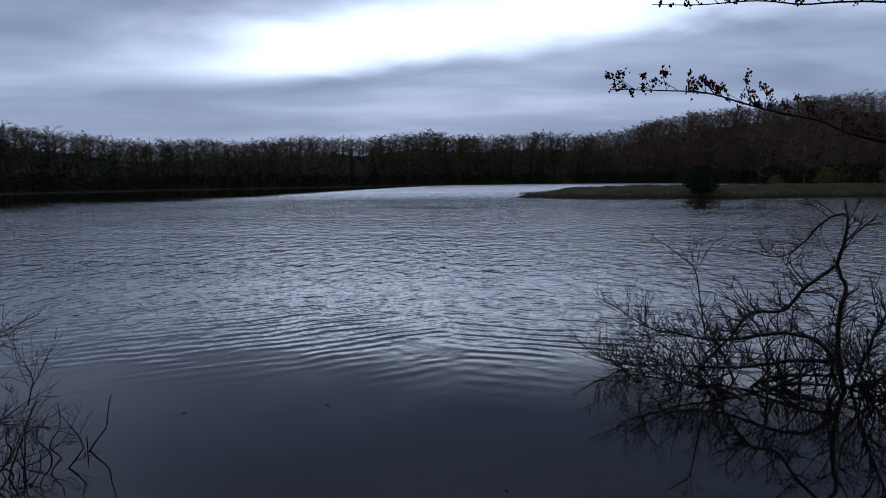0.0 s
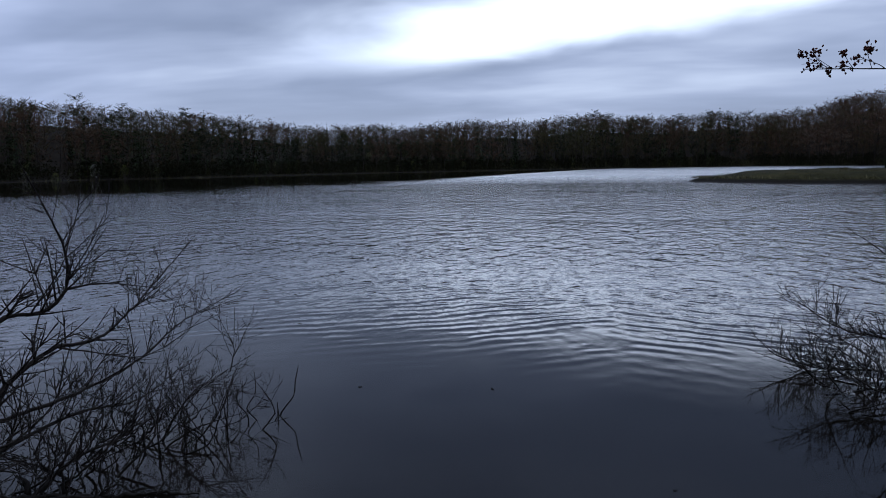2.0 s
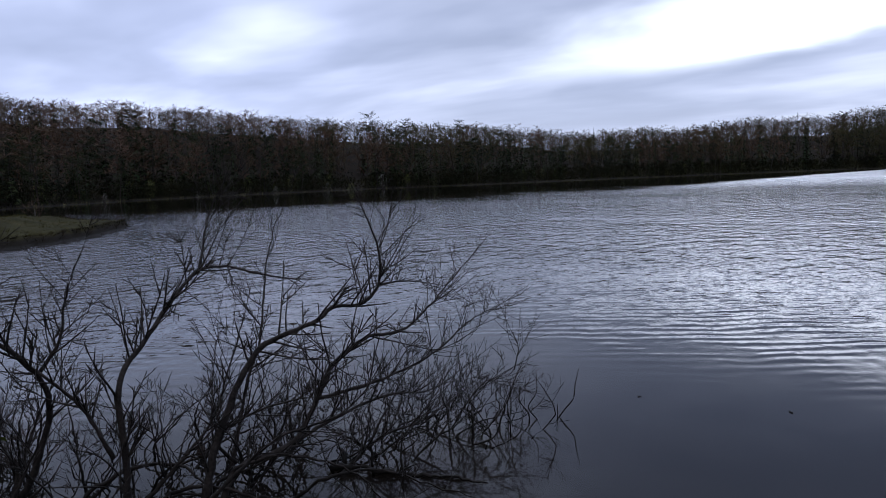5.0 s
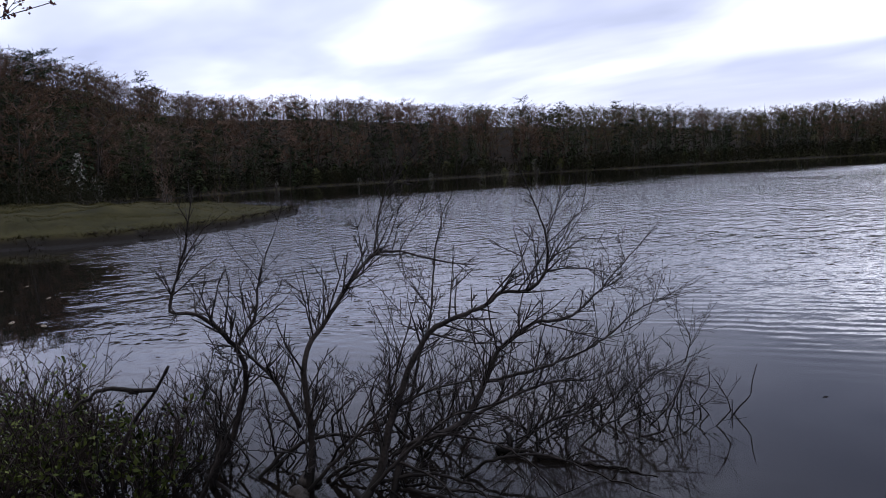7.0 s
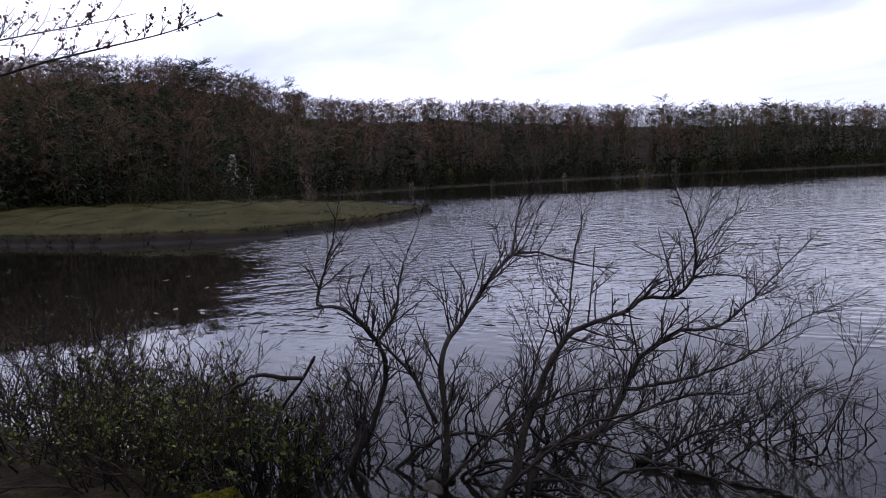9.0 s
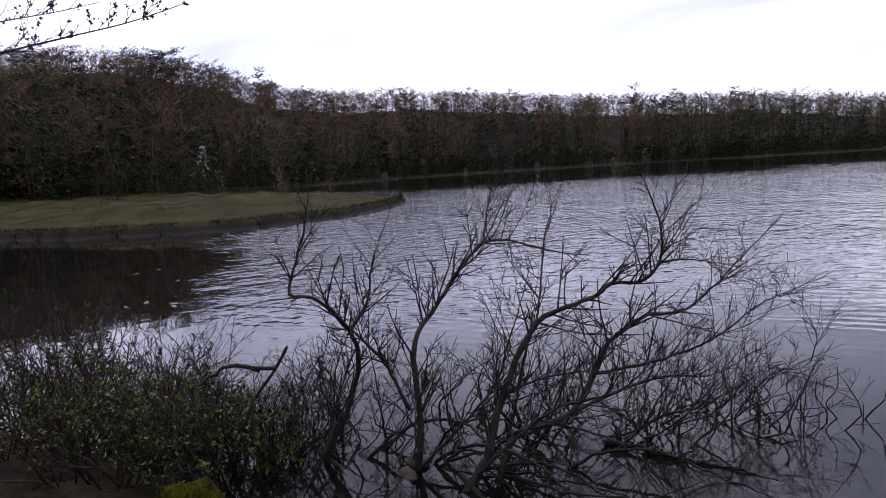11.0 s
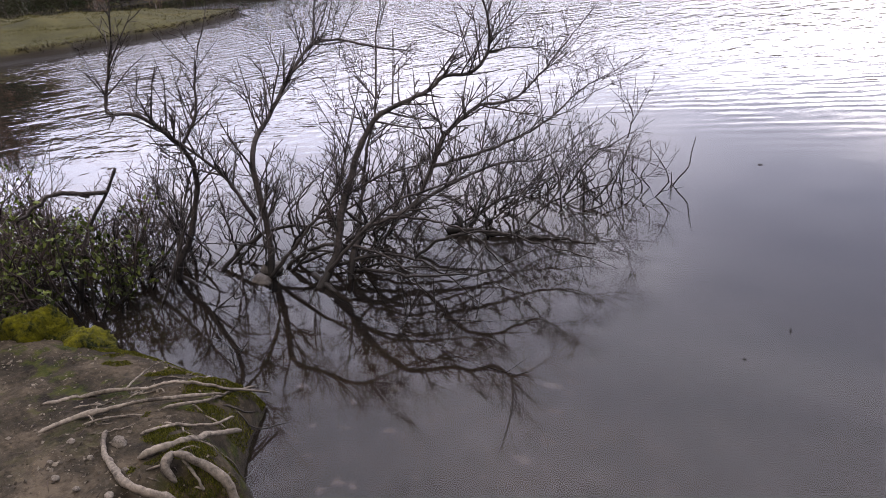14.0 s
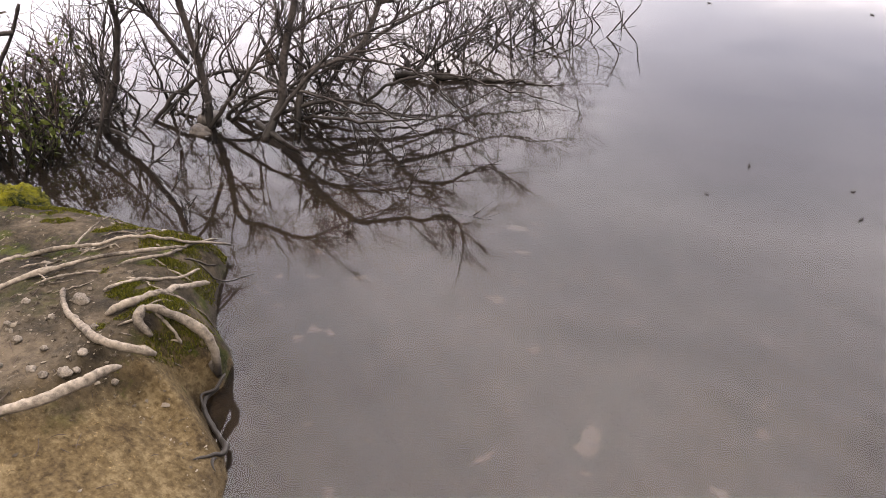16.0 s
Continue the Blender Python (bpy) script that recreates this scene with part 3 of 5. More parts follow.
def white_pine_form(fine=5):
    """Unit-high old pine: few uneven tiers of long boughs that carry clumps of needles."""
    sprays, wood = [], prism((0, 0, -.02), (.01, 0, .55), .013, .008) + prism((.01, 0, .55), (0, .01, .97), .008, .002)
    for level in range(22):
        h = rng.uniform(.28, .97)
        for k in range(2):
            a = rng.uniform(0, 2 * math.pi)
            out = np.array((math.cos(a), math.sin(a), 0))
            reach = (.23 * math.sin(math.pi * min(1, (1.06 - h) * 1.15)) ** .7 + .03) * rng.uniform(.45, 1.2)
            root = np.array((0, 0, h))
            end = root + out * reach + (0, 0, reach * rng.uniform(.0, .55))
            wood += prism(root, end, .0035, .0012)
            for u in np.linspace(.35, 1.0, 4):
                hub = root + (end - root) * u
                for j in range(fine):
                    way = unit(rng.normal(0, 1, 3) * (1, 1, .45) + out * .5 + (0, 0, .35))
                    start = hub + rng.normal(0, .012, 3)
                    sprays.append(sliver(start, start + way * rng.uniform(.02, .05), .03 / (fine + 1)))
    return np.array(wood), np.array(sprays)


BARE_FORMS = [bare_form(rng.uniform(.12, .3)) for k in range(7)]
LOW_FORMS = [bare_form(.03, 6, 1.0, .8) for k in range(5)]
FINE_FORMS = [bare_form(rng.uniform(.06, .25), 10, .6) for k in range(5)]
FIR_FORMS = [fir_form() for k in range(5)]
PINE_FORMS = [white_pine_form() for k in range(3)]


def grow(wood, green, form, at, tall, broad, tint):
    """Plants one tree of a given form."""
    a = rng.uniform(0, 2 * math.pi)
    turn = np.array([(math.cos(a), -math.sin(a), 0), (math.sin(a), math.cos(a), 0), (rng.normal(0, .03), rng.normal(0, .03), 1)]).T
    size = np.array((tall * broad, tall * broad, tall))
    wood.triangles((form[0] @ turn.T) * size + at, tint)
    green.triangles((form[1] @ turn.T) * size + at, tint)


def shrub_clump(shape, at, tall, count, spread=.38, fine=1.0, slim=1.0, tint=.5):
    at = np.asarray(at)
    a, k = rng.uniform(0, 2 * math.pi, count), rng.uniform(.0, 1, count) ** .7
    reach = tall * spread * np.sqrt(rng.uniform(0, 1, count)) * np.sin(np.clip(k, .12, .93) * math.pi) ** .6
    c = at + np.stack([np.cos(a) * reach, np.sin(a) * reach, k * tall], 1)
    size = tall * rng.uniform(.05, .12, count)[:, None] * fine
    u, v = rng.normal(0, 1, (count, 3)), rng.normal(0, 1, (count, 3)) + (0, 0, .8)
    u /= np.linalg.norm(u, axis=1)[:, None]
    v /= np.linalg.norm(v, axis=1)[:, None]
    shape.triangles(np.stack([c - u * size * .5 * slim, c + u * size * .5 * slim, c + v * size * 1.4], 1), tint)


FAR_EDGE = np.array([(-50, 15), (-62, 15), (-75, 24), (-84, 40)] + FAR + [(52, 92), (70, 75), (95, 60)])


def along_shore(line, spacing, low, high):
    """Places on land along a shore line, at a depth between low and high."""
    for (ax, ay), (bx, by) in zip(line, line[1:]):
        long = math.hypot(bx - ax, by - ay)
        for k in range(int(long / spacing)):
            u, off = rng.uniform(), rng.uniform(low, high)
            nx, ny = (by - ay) / long, -(bx - ax) / long
            for sign in (1, -1):
                x, y = ax + (bx - ax) * u + sign * nx * off, ay + (by - ay) * u + sign * ny * off
                if float(inland(x, y)) > low * .8:
                    yield x, y, float(ground_height(x, y))


def build_woods():
    trunks, twigs, needles, spring = Leaves(), Leaves(), Leaves(), Leaves()
    az, r = np.radians(rng.uniform(-100, 42, 6500)), np.sqrt(rng.uniform(62 ** 2, 290 ** 2, 6500))
    xs, ys = r * np.sin(az), r * np.cos(az)
    d = inland(xs, ys)
    keep = (d > 4) & (d < 92) & ~((np.hypot(xs, ys) < 75) & (xs > -60))
    z = ground_height(xs, ys)
    front = []
    # the front row, close along the shore
    for (ax, ay), (bx, by) in zip(FAR_EDGE, FAR_EDGE[1:]):
        count = int(math.hypot(bx - ax, by - ay) / 1.1)
        for k in range(count):
            u = (k + rng.uniform(0, 1)) / count
            nx, ny = (by - ay), -(bx - ax)
            ln = math.hypot(nx, ny)
            for sign in (1, -1):
                off = rng.uniform(1.0 if ax < -49 and ay < 41 else 2.6, 14)
                front.append((ax + (bx - ax) * u + sign * nx / ln * off, ay + (by - ay) * u + sign * ny / ln * off))
    # the wooded cape that runs down to the marsh
    front += [(rng.uniform(-100, -58), rng.uniform(-22, 38)) for k in range(230)]
    front += [(rng.uniform(-74, -45), rng.uniform(-16, 13)) for k in range(170)]
    front += [(rng.uniform(48, 95), rng.uniform(55, 110)) for k in range(40)]
    fx, fy = np.array(front).T
    fd, fz = inland(fx, fy), ground_height(fx, fy)
    every = [(x, y, h, dd) for x, y, h, dd, ok in zip(xs, ys, z, d, keep) if ok]
    every += [(x, y, h, dd) for x, y, h, dd in zip(fx, fy, fz, fd) if dd > (.8 if x < -49 and y < 60 else 2.2) and not (-44 < x < 0 and dd < 4)]
    for x, y, h, dd in every:
        az = math.degrees(math.atan2(x, y))
        top = limit(x, y, h)
        if top < 2.2:
            continue
        stand = noise.noise(Vector((x / 24, y / 24, 5)))
        if dd > 42:
            tall = min(top * rng.uniform(.68, 1.01) * (.99 + .14 * noise.noise(Vector((x / 11, y / 11, 2)))), rng.uniform(9, 15))
        else:
            tall = min(rng.uniform(7.5, 12.5), top * (rng.uniform(.5, .82) if dd < 18 else rng.uniform(.62, .92)))
        evergreen = .12 + .62 * (az < -18) * (dd < 20) + .3 * (-66 < az < -18) * (22 < dd < 40) + .22 * (-40 < az < 12) * (dd > 40) + .28 * (-18 < az < 10) * (dd < 40) - .1 * (az > 12) + .35 * stand
        tint = min(max(.5 + .55 * noise.noise(Vector((x / 19, y / 19, 8))) + rng.normal(0, .17), 0), 1)
        if rng.uniform() < evergreen:
            if rng.uniform() < .22:
                grow(trunks, needles, PINE_FORMS[rng.integers(3)], (x, y, h - .1), tall * rng.uniform(.9, 1.08), rng.uniform(.8, 1.15), tint)
            else:
                grow(trunks, needles, FIR_FORMS[rng.integers(5)], (x, y, h - .1), tall * rng.uniform(.75, 1.05), rng.uniform(.9, 1.5), tint)
        else:
            # the slope that faces the light is browner, the long far shore more olive
            lean = .12 * (az < -45) - .16 * (-45 < az < 12) + .1 * (az > 14)
            form = FINE_FORMS[rng.integers(5)] if x * x + y * y < 9600 else LOW_FORMS[rng.integers(5)] if dd > 38 else BARE_FORMS[rng.integers(7)]
            grow(trunks, twigs, form, (x, y, h - .1), tall, rng.uniform(1.0, 1.6) * (1.25 if dd > 38 else 1), min(max(tint + lean, 0), 1))
    # unseen wood added behind the bank to block part of the sky's light
    for k in range(70):
        az, r = math.radians(rng.uniform(125, 235)), rng.uniform(11, 34)
        x, y = r * math.sin(az), r * math.cos(az) - .8
        if float(inland(x, y)) > 1.5:
            form, green = ((FIR_FORMS, needles), (BARE_FORMS, twigs))[k % 2]
            grow(trunks, green, form[k % 5], (x, y, float(ground_height(x, y))), rng.uniform(8, 13), 1.2, rng.uniform())
    tagged(part("bare_woods", twigs, TWIGS), "leafless brown and olive spring woods on the far hills", "woods", kind="stuff")
    tagged(part("pine_woods", needles, NEEDLES), "dark green conifers among the bare woods", "woods", kind="stuff")
    tagged(part("tree_trunks", trunks, BARK_FAR), "grey trunks and boughs of the far woods", "woods", kind="stuff")
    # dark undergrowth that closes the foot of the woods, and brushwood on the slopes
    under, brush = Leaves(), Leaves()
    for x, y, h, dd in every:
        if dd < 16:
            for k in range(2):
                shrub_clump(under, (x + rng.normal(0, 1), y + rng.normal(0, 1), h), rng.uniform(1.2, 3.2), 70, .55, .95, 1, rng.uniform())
        elif dd > 26:
            for k in range(2):
                sx, sy = x + rng.normal(0, 2), y + rng.normal(0, 2)
                shrub_clump(brush, (sx, sy, float(ground_height(sx, sy)) - .2), rng.uniform(2.0, 3.6) + 3.0 * (dd > 40), 60 if dd > 40 else 24, .6, .42, .4, rng.uniform(.2, .9))
    edge = [(-40, 15.5), (-50, 14.5), (-62, 15), (-75, 24), (-84, 40), (-89, 55), (-88, 74)]
    for (ax, ay), (bx, by) in zip(edge, edge[1:]):
        for k in range(int(math.hypot(bx - ax, by - ay) * 5)):
            u = rng.uniform()
            x, y = ax + (bx - ax) * u + rng.normal(0, 1.8), ay + (by - ay) * u + rng.normal(0, 1.8)
            if .5 < inland(x, y) < 7:
                shrub_clump(under, (x, y, float(ground_height(x, y)) - .1), rng.uniform(.8, 2.4), 110, .6, .5, 1, rng.uniform())
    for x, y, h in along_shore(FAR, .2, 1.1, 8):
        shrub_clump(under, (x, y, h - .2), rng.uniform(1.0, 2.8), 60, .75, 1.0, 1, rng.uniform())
    for k in range(260):
        x, y = rng.uniform(-62, -38), rng.uniform(6, 19)
        if inland(x, y) > 1.2 and x + .9 * y < -31:
            shrub_clump(under, (x, y, float(ground_height(x, y)) - .1), rng.uniform(.7, 2.0), 110, .65, .5, 1, rng.uniform())
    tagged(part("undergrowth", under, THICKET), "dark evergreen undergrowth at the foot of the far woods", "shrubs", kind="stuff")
    tagged(part("brushwood", brush, TWIGS), "brown brushwood on the upper slopes of the hills", "shrubs", kind="stuff")
    # light green young shrubs along the far waterline
    for x, y, h in along_shore(FAR_EDGE[3:13], 2.6, 1.4, 4.5):
        shrub_clump(spring, (x, y, h), rng.uniform(.8, 2.9), 150, .34, .45, .8, rng.uniform())
    tagged(part("shore_shrubs", spring, SPRING), "pale green young shrubs along the far waterline", "shrubs", kind="stuff")


build_woods()


def polar(az, r):
    x, y = r * math.sin(math.radians(az)), r * math.cos(math.radians(az))
    return np.array((x, y, float(ground_height(x, y))))


def lone_pine(az, r, over, broad, label):
    """A conifer that stands out above the woods."""
    at = polar(az, r)
    thing = empty("pine_tree", at, label, "tree", "conifers above the woods")
    trunk, crown = Leaves(), Leaves()
    grow(trunk, crown, white_pine_form(8) if broad > .25 else FIR_FORMS[int(r) % 5], at, max(limit(*at), 4.5) + over * 1.1, broad * 4, .4)
    part("trunk", trunk, BARK_FAR, thing)
    part("crown", crown, NEEDLES, thing)


for az, r, over, broad in ((-76.3, 116, .9, .36), (-69.7, 150, 2.2, .26), (-68.5, 150, .8, .3), (-84.3, 110, .9, .34), (-82.5, 112, .4, .3), (-73.2, 140, .3, .2), (-40.4, 190, 1.9, .3),
                           (-37.4, 190, .9, .26), (-34.8, 190, .9, .22), (-33.0, 190, 1.0, .26), (-31.8, 195, .9, .2), (-22.5, 196, 1.0, .2), (-13.5, 215, 1.0, .2), (-1.2, 240, 1.2, .26),
                           (.3, 240, 1.0, .2), (8.1, 245, 1.2, .2), (-61.0, 160, .6, .2), (-55.0, 175, .5, .2), (-46.5, 185, .6, .2), (-18.0, 205, .8, .2), (-8.0, 225, .8, .2), (4.2, 242, .6, .2)):
    lone_pine(az, r, over, broad, "dark ragged pine standing above the far woods")


def small_tree(az, r, tall, spread, mat, label, name, count=420):
    """A slight tree in flower or young leaf at the edge of the woods."""
    at = polar(az, r)
    thing = empty(name, at, label, "tree", "small trees at the wood's edge")
    stem, crown = Leaves(), Leaves()
    for k in range(5):
        way = np.array((rng.normal(0, spread * .5), rng.normal(0, spread * .5), tall * rng.uniform(.7, 1)))
        stem.triangles(prism(at, at + way * .5, .05, .03) + prism(at + way * .5, at + way, .03, .01))
    shrub_clump(crown, at + (0, 0, tall * .3), tall * .75, count, spread / tall, .4, .9, rng.uniform())
    part("trunk", stem, BARK_FAR, thing)
    part("crown", crown, mat, thing)


for az, r, tall, spread in ((-74.3, 68, 4.6, .8), (-73.3, 66, 2.8, .9), (-75.1, 67, 2.4, .7), (-80.0, 62, 2.2, .8), (-53.8, 98, 2.2, .6), (-48.0, 104, 2.6, .7), (-43.9, 112, 2.4, 1.0), (-39.5, 120, 3.0, 1.1), (-60.3, 94, 1.8, .7)):
    small_tree(az, r, tall, spread, BLOSSOM, "slight tree with whitish blossom before the dark woods", "blossom_tree", 130)
for az, r, tall, spread in ((-19.2, 168, 3.9, 1.4), (-42.0, 116, 2.0, .9), (-37.5, 124, 2.4, .8)):
    small_tree(az, r, tall, spread, SPRING, "young tree in pale green leaf on the far shore", "young_tree", 600)
# pale leaning stems at the edge of the cape
for az, r, tall in ((-68.9, 60, 2.1), (-68.3, 60, 1.8), (-64.9, 62, 1.9), (-68.6, 61, 2.6)):
    at = polar(az, r)
    thing = empty("pale_stem_tree", at, "slender bare tree with a pale grey stem", "tree", "small trees at the wood's edge")
    wood, twig = Leaves(), Leaves()
    grow(wood, twig, BARE_FORMS[int(abs(az) * 10) % 7], at, tall * 1.4, 1.0, .9)
    wood.triangles(prism(at - (0, 0, .1), at + (.1, 0, tall), .06, .025))
    part("trunk", wood, PALE_BARK, thing)
    tagged(part("twig_spray", twig, TWIGS, thing), kind="stuff")

# ---------------------------------------------------------------- marsh


def tufts(name, ring, count, tall, mat, label, inner=(.1, 9), wide_by=.085):
    shape = Shape()
    ring = np.asarray(ring, float)
    low, high = ring.min(0) - 1, ring.max(0) + 1
    xy = rng.uniform(low, high, (count * 6, 2))
    d = inland(*xy.T)
    xy = xy[(d > inner[0]) & (d < inner[1])][:count]
    z = ground_height(*xy.T)
    n = len(xy)
    base = np.column_stack([xy, z - .05])
    a = rng.uniform(0, 2 * math.pi, n)
    size = tall * rng.uniform(.5, 1.25, n)[:, None]
    wide = np.stack([np.cos(a), np.sin(a), 0 * a], 1) * size * wide_by
    tip = base + np.column_stack([rng.normal(0, .8, (n, 2)), rng.uniform(.5, 1, n)]) * size
    shape.triangles(np.stack([base - wide, base + wide, tip], 1))
    tagged(part(name, shape, mat, smooth=False), label, "marsh grass", kind="stuff")


SPIT_AREA = [(-60, -6), (-25, 20)]
tufts("marsh_grass", SPIT_AREA, 130000, .12, TURF, "short yellow-green grass on the low marsh spit", (.25, 14))
tufts("dead_sedge", SPIT_AREA, 60000, .16, SEDGE, "brown dead sedge along the edge of the marsh spit", (-.1, .3), .1)
tufts("marsh_grass", [(6, 55), (60, 80)], 26000, .18, TURF, "short green grass on the long marsh island", (.3, 12))
tufts("dead_sedge", [(6, 55), (60, 80)], 4000, .26, SEDGE, "brown dead sedge along the edge of the marsh island", (-.05, .8))
tufts("sedge_fringe", [(-95, 20), (70, 210)], 30000, .34, STRAW, "pale straw and green sedge fringe along the far shore", (.1, 1.5))

# ---------------------------------------------------------------- bare bushes standing in the water


def sprout(shape, start, way, length, radius, level, lift=.3, wild=.24, leaves=None):
    """A crooked shoot with side shoots."""
    steps = max(3, int(length / .05))
    steps = min(steps, 9)
    line, at, way = [start], np.array(start, float), unit(np.asarray(way, float))
    for k in range(steps):
        way = unit(way + rng.normal(0, wild * .45, 3) + (0, 0, lift * .22))
        at = at + way * length / steps
        line.append(at)
    line = np.array(line)
    shape.tube(line, np.linspace(radius, max(radius * .4, .0019), len(line)), 4 if radius > .004 else 3)
    if leaves is not None and level <= 1:
        leaves.append(line[len(line) // 2:])
    if level > 0:
        for k in range(rng.integers(2, 5) if level > 1 else rng.integers(1, 3)):
            u = rng.uniform(.2, .95)
            i = min(int(u * (len(line) - 1)), len(line) - 2)
            along = unit(line[i + 1] - line[i])
            side = unit(np.cross(along, rng.normal(0, 1, 3)))
            sprout(shape, line[i], along * .85 + side * rng.uniform(.5, .95), length * rng.uniform(.25, .6), radius * .65, level - 1, lift, wild, leaves)


def limb(thing, points, thick, thin, shoots, mat, mean=.38, levels=2, lift=.3, name="limb", first=.15, wobble=.006):
    """One bough of a bush with the twigs that grow on it."""
    line = smooth_line(points, .045)
    line[1:-1] += rng.normal(0, wobble * .5, (len(line) - 2, 3))
    wood, twigs = Shape(), Shape()
    radii = np.linspace(thick, thin, len(line)) * (1 + rng.normal(0, .06, len(line)))
    wood.tube(line, radii, 7)
    for k in range(shoots):
        u = first + (1 - first) * rng.uniform(0, 1) ** .8
        i = min(int(u * (len(line) - 1)), len(line) - 2)
        along = unit(line[i + 1] - line[i])
        side = unit(np.cross(along, rng.normal(0, 1, 3)))
        way = along * rng.uniform(.2, .8) + side * .9 + (0, 0, rng.uniform(.1, 1.1))
        sprout(twigs, line[i], way, mean * rng.uniform(.35, 1.15), min(radii[i] * .55, .0072), levels, .16, .12)
    sprout(twigs, line[-1], line[-1] - line[-2], mean * .8, thin, levels, .1, .12)
    bough = part(name, wood, mat, thing)
    tagged(part("twig_spray", twigs, mat, bough), kind="stuff")
    return bough


bush = empty("bare_bush", (-3.7, 2.2, -.1), "leafless grey-brown bush of crooked boughs standing in the pond", "bush")
BOUGHS = [
    ([(-4.49, 1.56, -.12), (-4.44, 1.62, .12), (-4.38, 1.72, .32), (-4.3, 1.8, .7), (-4.3, 1.71, .95), (-4.38, 1.55, 1.14), (-4.5, 1.44, 1.16), (-4.52, 1.51, 1.37), (-4.48, 1.57, 1.59)], .026, .006, 16),
    ([(-4.3, 1.74, .88), (-4.24, 1.86, 1.08), (-4.26, 1.92, 1.3), (-4.2, 1.98, 1.52)], .012, .004, 9),
    ([(-3.9, 1.95, -.1), (-3.95, 2.03, .32), (-4.08, 2.1, .78), (-4.13, 2.32, .99), (-4.14, 2.57, 1.24), (-4.17, 2.78, 1.37), (-4.12, 2.97, 1.37), (-3.96, 3.15, 1.3)], .026, .007, 22),
    ([(-4.17, 2.78, 1.37), (-4.31, 2.93, 1.53), (-4.37, 3.03, 1.72), (-4.35, 3.17, 1.96)], .010, .003, 10),
    ([(-3.73, 2.53, -.05), (-3.81, 2.81, .61), (-3.83, 2.97, .89), (-3.96, 3.16, 1.3), (-3.96, 3.26, 1.61), (-3.93, 3.32, 1.73)], .014, .003, 16),
    ([(-3.52, 1.98, -.1), (-3.49, 2.2, .16), (-3.49, 2.3, .42), (-3.51, 2.52, .76), (-3.47, 2.7, .95), (-3.35, 3.02, 1.05), (-3.3, 3.13, 1.13), (-3.21, 3.28, 1.12), (-3.12, 3.38, 1.24), (-3.1, 3.37, 1.48), (-3.1, 3.27, 1.69)], .03, .005, 24),
]
MORE_BOUGHS = [
    ([(-3.12, 3.38, 1.24), (-3.05, 3.56, 1.25), (-2.98, 3.78, 1.2)], .008, .003, 8),
    ([(-3.42, 2.2, -.1), (-3.46, 2.4, .25), (-3.37, 2.78, .32), (-3.32, 2.97, .56), (-3.31, 3.09, .73), (-3.23, 3.34, .88), (-3.15, 3.6, .88), (-3.13, 3.84, .95), (-2.95, 4.17, 1.29)], .024, .004, 26),
    ([(-3.32, 2.97, .56), (-3.16, 3.36, .59), (-3.06, 3.87, .67), (-2.97, 4.24, .85), (-2.88, 4.51, .92)], .014, .003, 20),
    ([(-3.49, 2.45, .29), (-3.6, 2.37, .45), (-3.5, 2.47, .53), (-3.39, 2.63, .6), (-3.23, 2.83, .62)], .012, .004, 9),
    ([(-3.34, 3.05, -.05), (-3.22, 3.45, .16), (-3.1, 3.8, .2), (-3.02, 4.15, .3)], .014, .003, 14),
    ([(-3.12, 4.15, -.06), (-3.06, 4.19, .12), (-2.92, 4.29, .34), (-2.78, 4.37, .43)], .010, .0025, 11),
    ([(-2.7, 4.42, .46), (-2.67, 4.44, .65), (-2.72, 4.41, .78)], .005, .002, 5),
    ([(-3.37, 2.78, .32), (-3.28, 3.14, .41), (-3.19, 3.51, .45), (-3.09, 3.91, .4), (-2.98, 4.32, .54)], .013, .003, 16),
    ([(-3.95, 1.96, .4), (-4.1, 1.88, .7), (-4.26, 1.74, .92)], .014, .008, 6),
    ([(-3.9, 1.95, .0), (-3.7, 2.15, .3), (-3.62, 2.4, .55), (-3.7, 2.6, .8), (-3.68, 2.7, 1.05)], .014, .004, 12),
    ([(-4.47, 1.58, .02), (-4.62, 1.75, .3), (-4.7, 1.95, .6), (-4.66, 2.1, .9)], .013, .003, 10),
    ([(-3.45, 2.1, .1), (-3.25, 2.25, .35), (-3.15, 2.5, .5), (-2.98, 2.8, .56), (-2.9, 3.1, .75)], .013, .003, 12),
]
for points, thick, thin, shoots in BOUGHS + MORE_BOUGHS:
    limb(bush, points, thick, thin, int(shoots * 1.6), BARK, mean=.42)
# thin stems that rise straight out of the water between the boughs
for k in range(100):
    u = rng.uniform(-.1, .95)
    foot = np.array((-4.6, 1.75, -.08)) * (1 - u) + np.array((-2.9, 4.5, -.08)) * u + (rng.normal(0, .2), rng.normal(0, .2), 0)
    tall = rng.uniform(.35, 1.0) * (1 - .45 * max(u, 0))
    crook = rng.normal(0, .15, (3, 2)) + np.array((.05, .09)) * rng.uniform(0, 1)
    points = [foot + (*crook[0] * 0, 0), foot + (*crook[0], tall * .4), foot + (*(crook[0] + crook[1] * .7), tall * .75), foot + (*(crook[0] + crook[1] + crook[2] * .6), tall)]
    limb(bush, points, rng.uniform(.005, .012), .0025, 4, BARK, mean=.28, levels=2, name="stem")
for k in range(9):
    foot = np.array((-2.85 + rng.normal(0, .13), 4.4 + rng.normal(0, .22), -.08))
    tall, crook = rng.uniform(.2, .55), rng.normal(0, .09, (2, 2))
    limb(bush, [foot, foot + (*crook[0], tall * .5), foot + (*(crook[0] + crook[1]), tall)], .007, .003, 4, BARK, mean=.2, levels=1, name="stem")

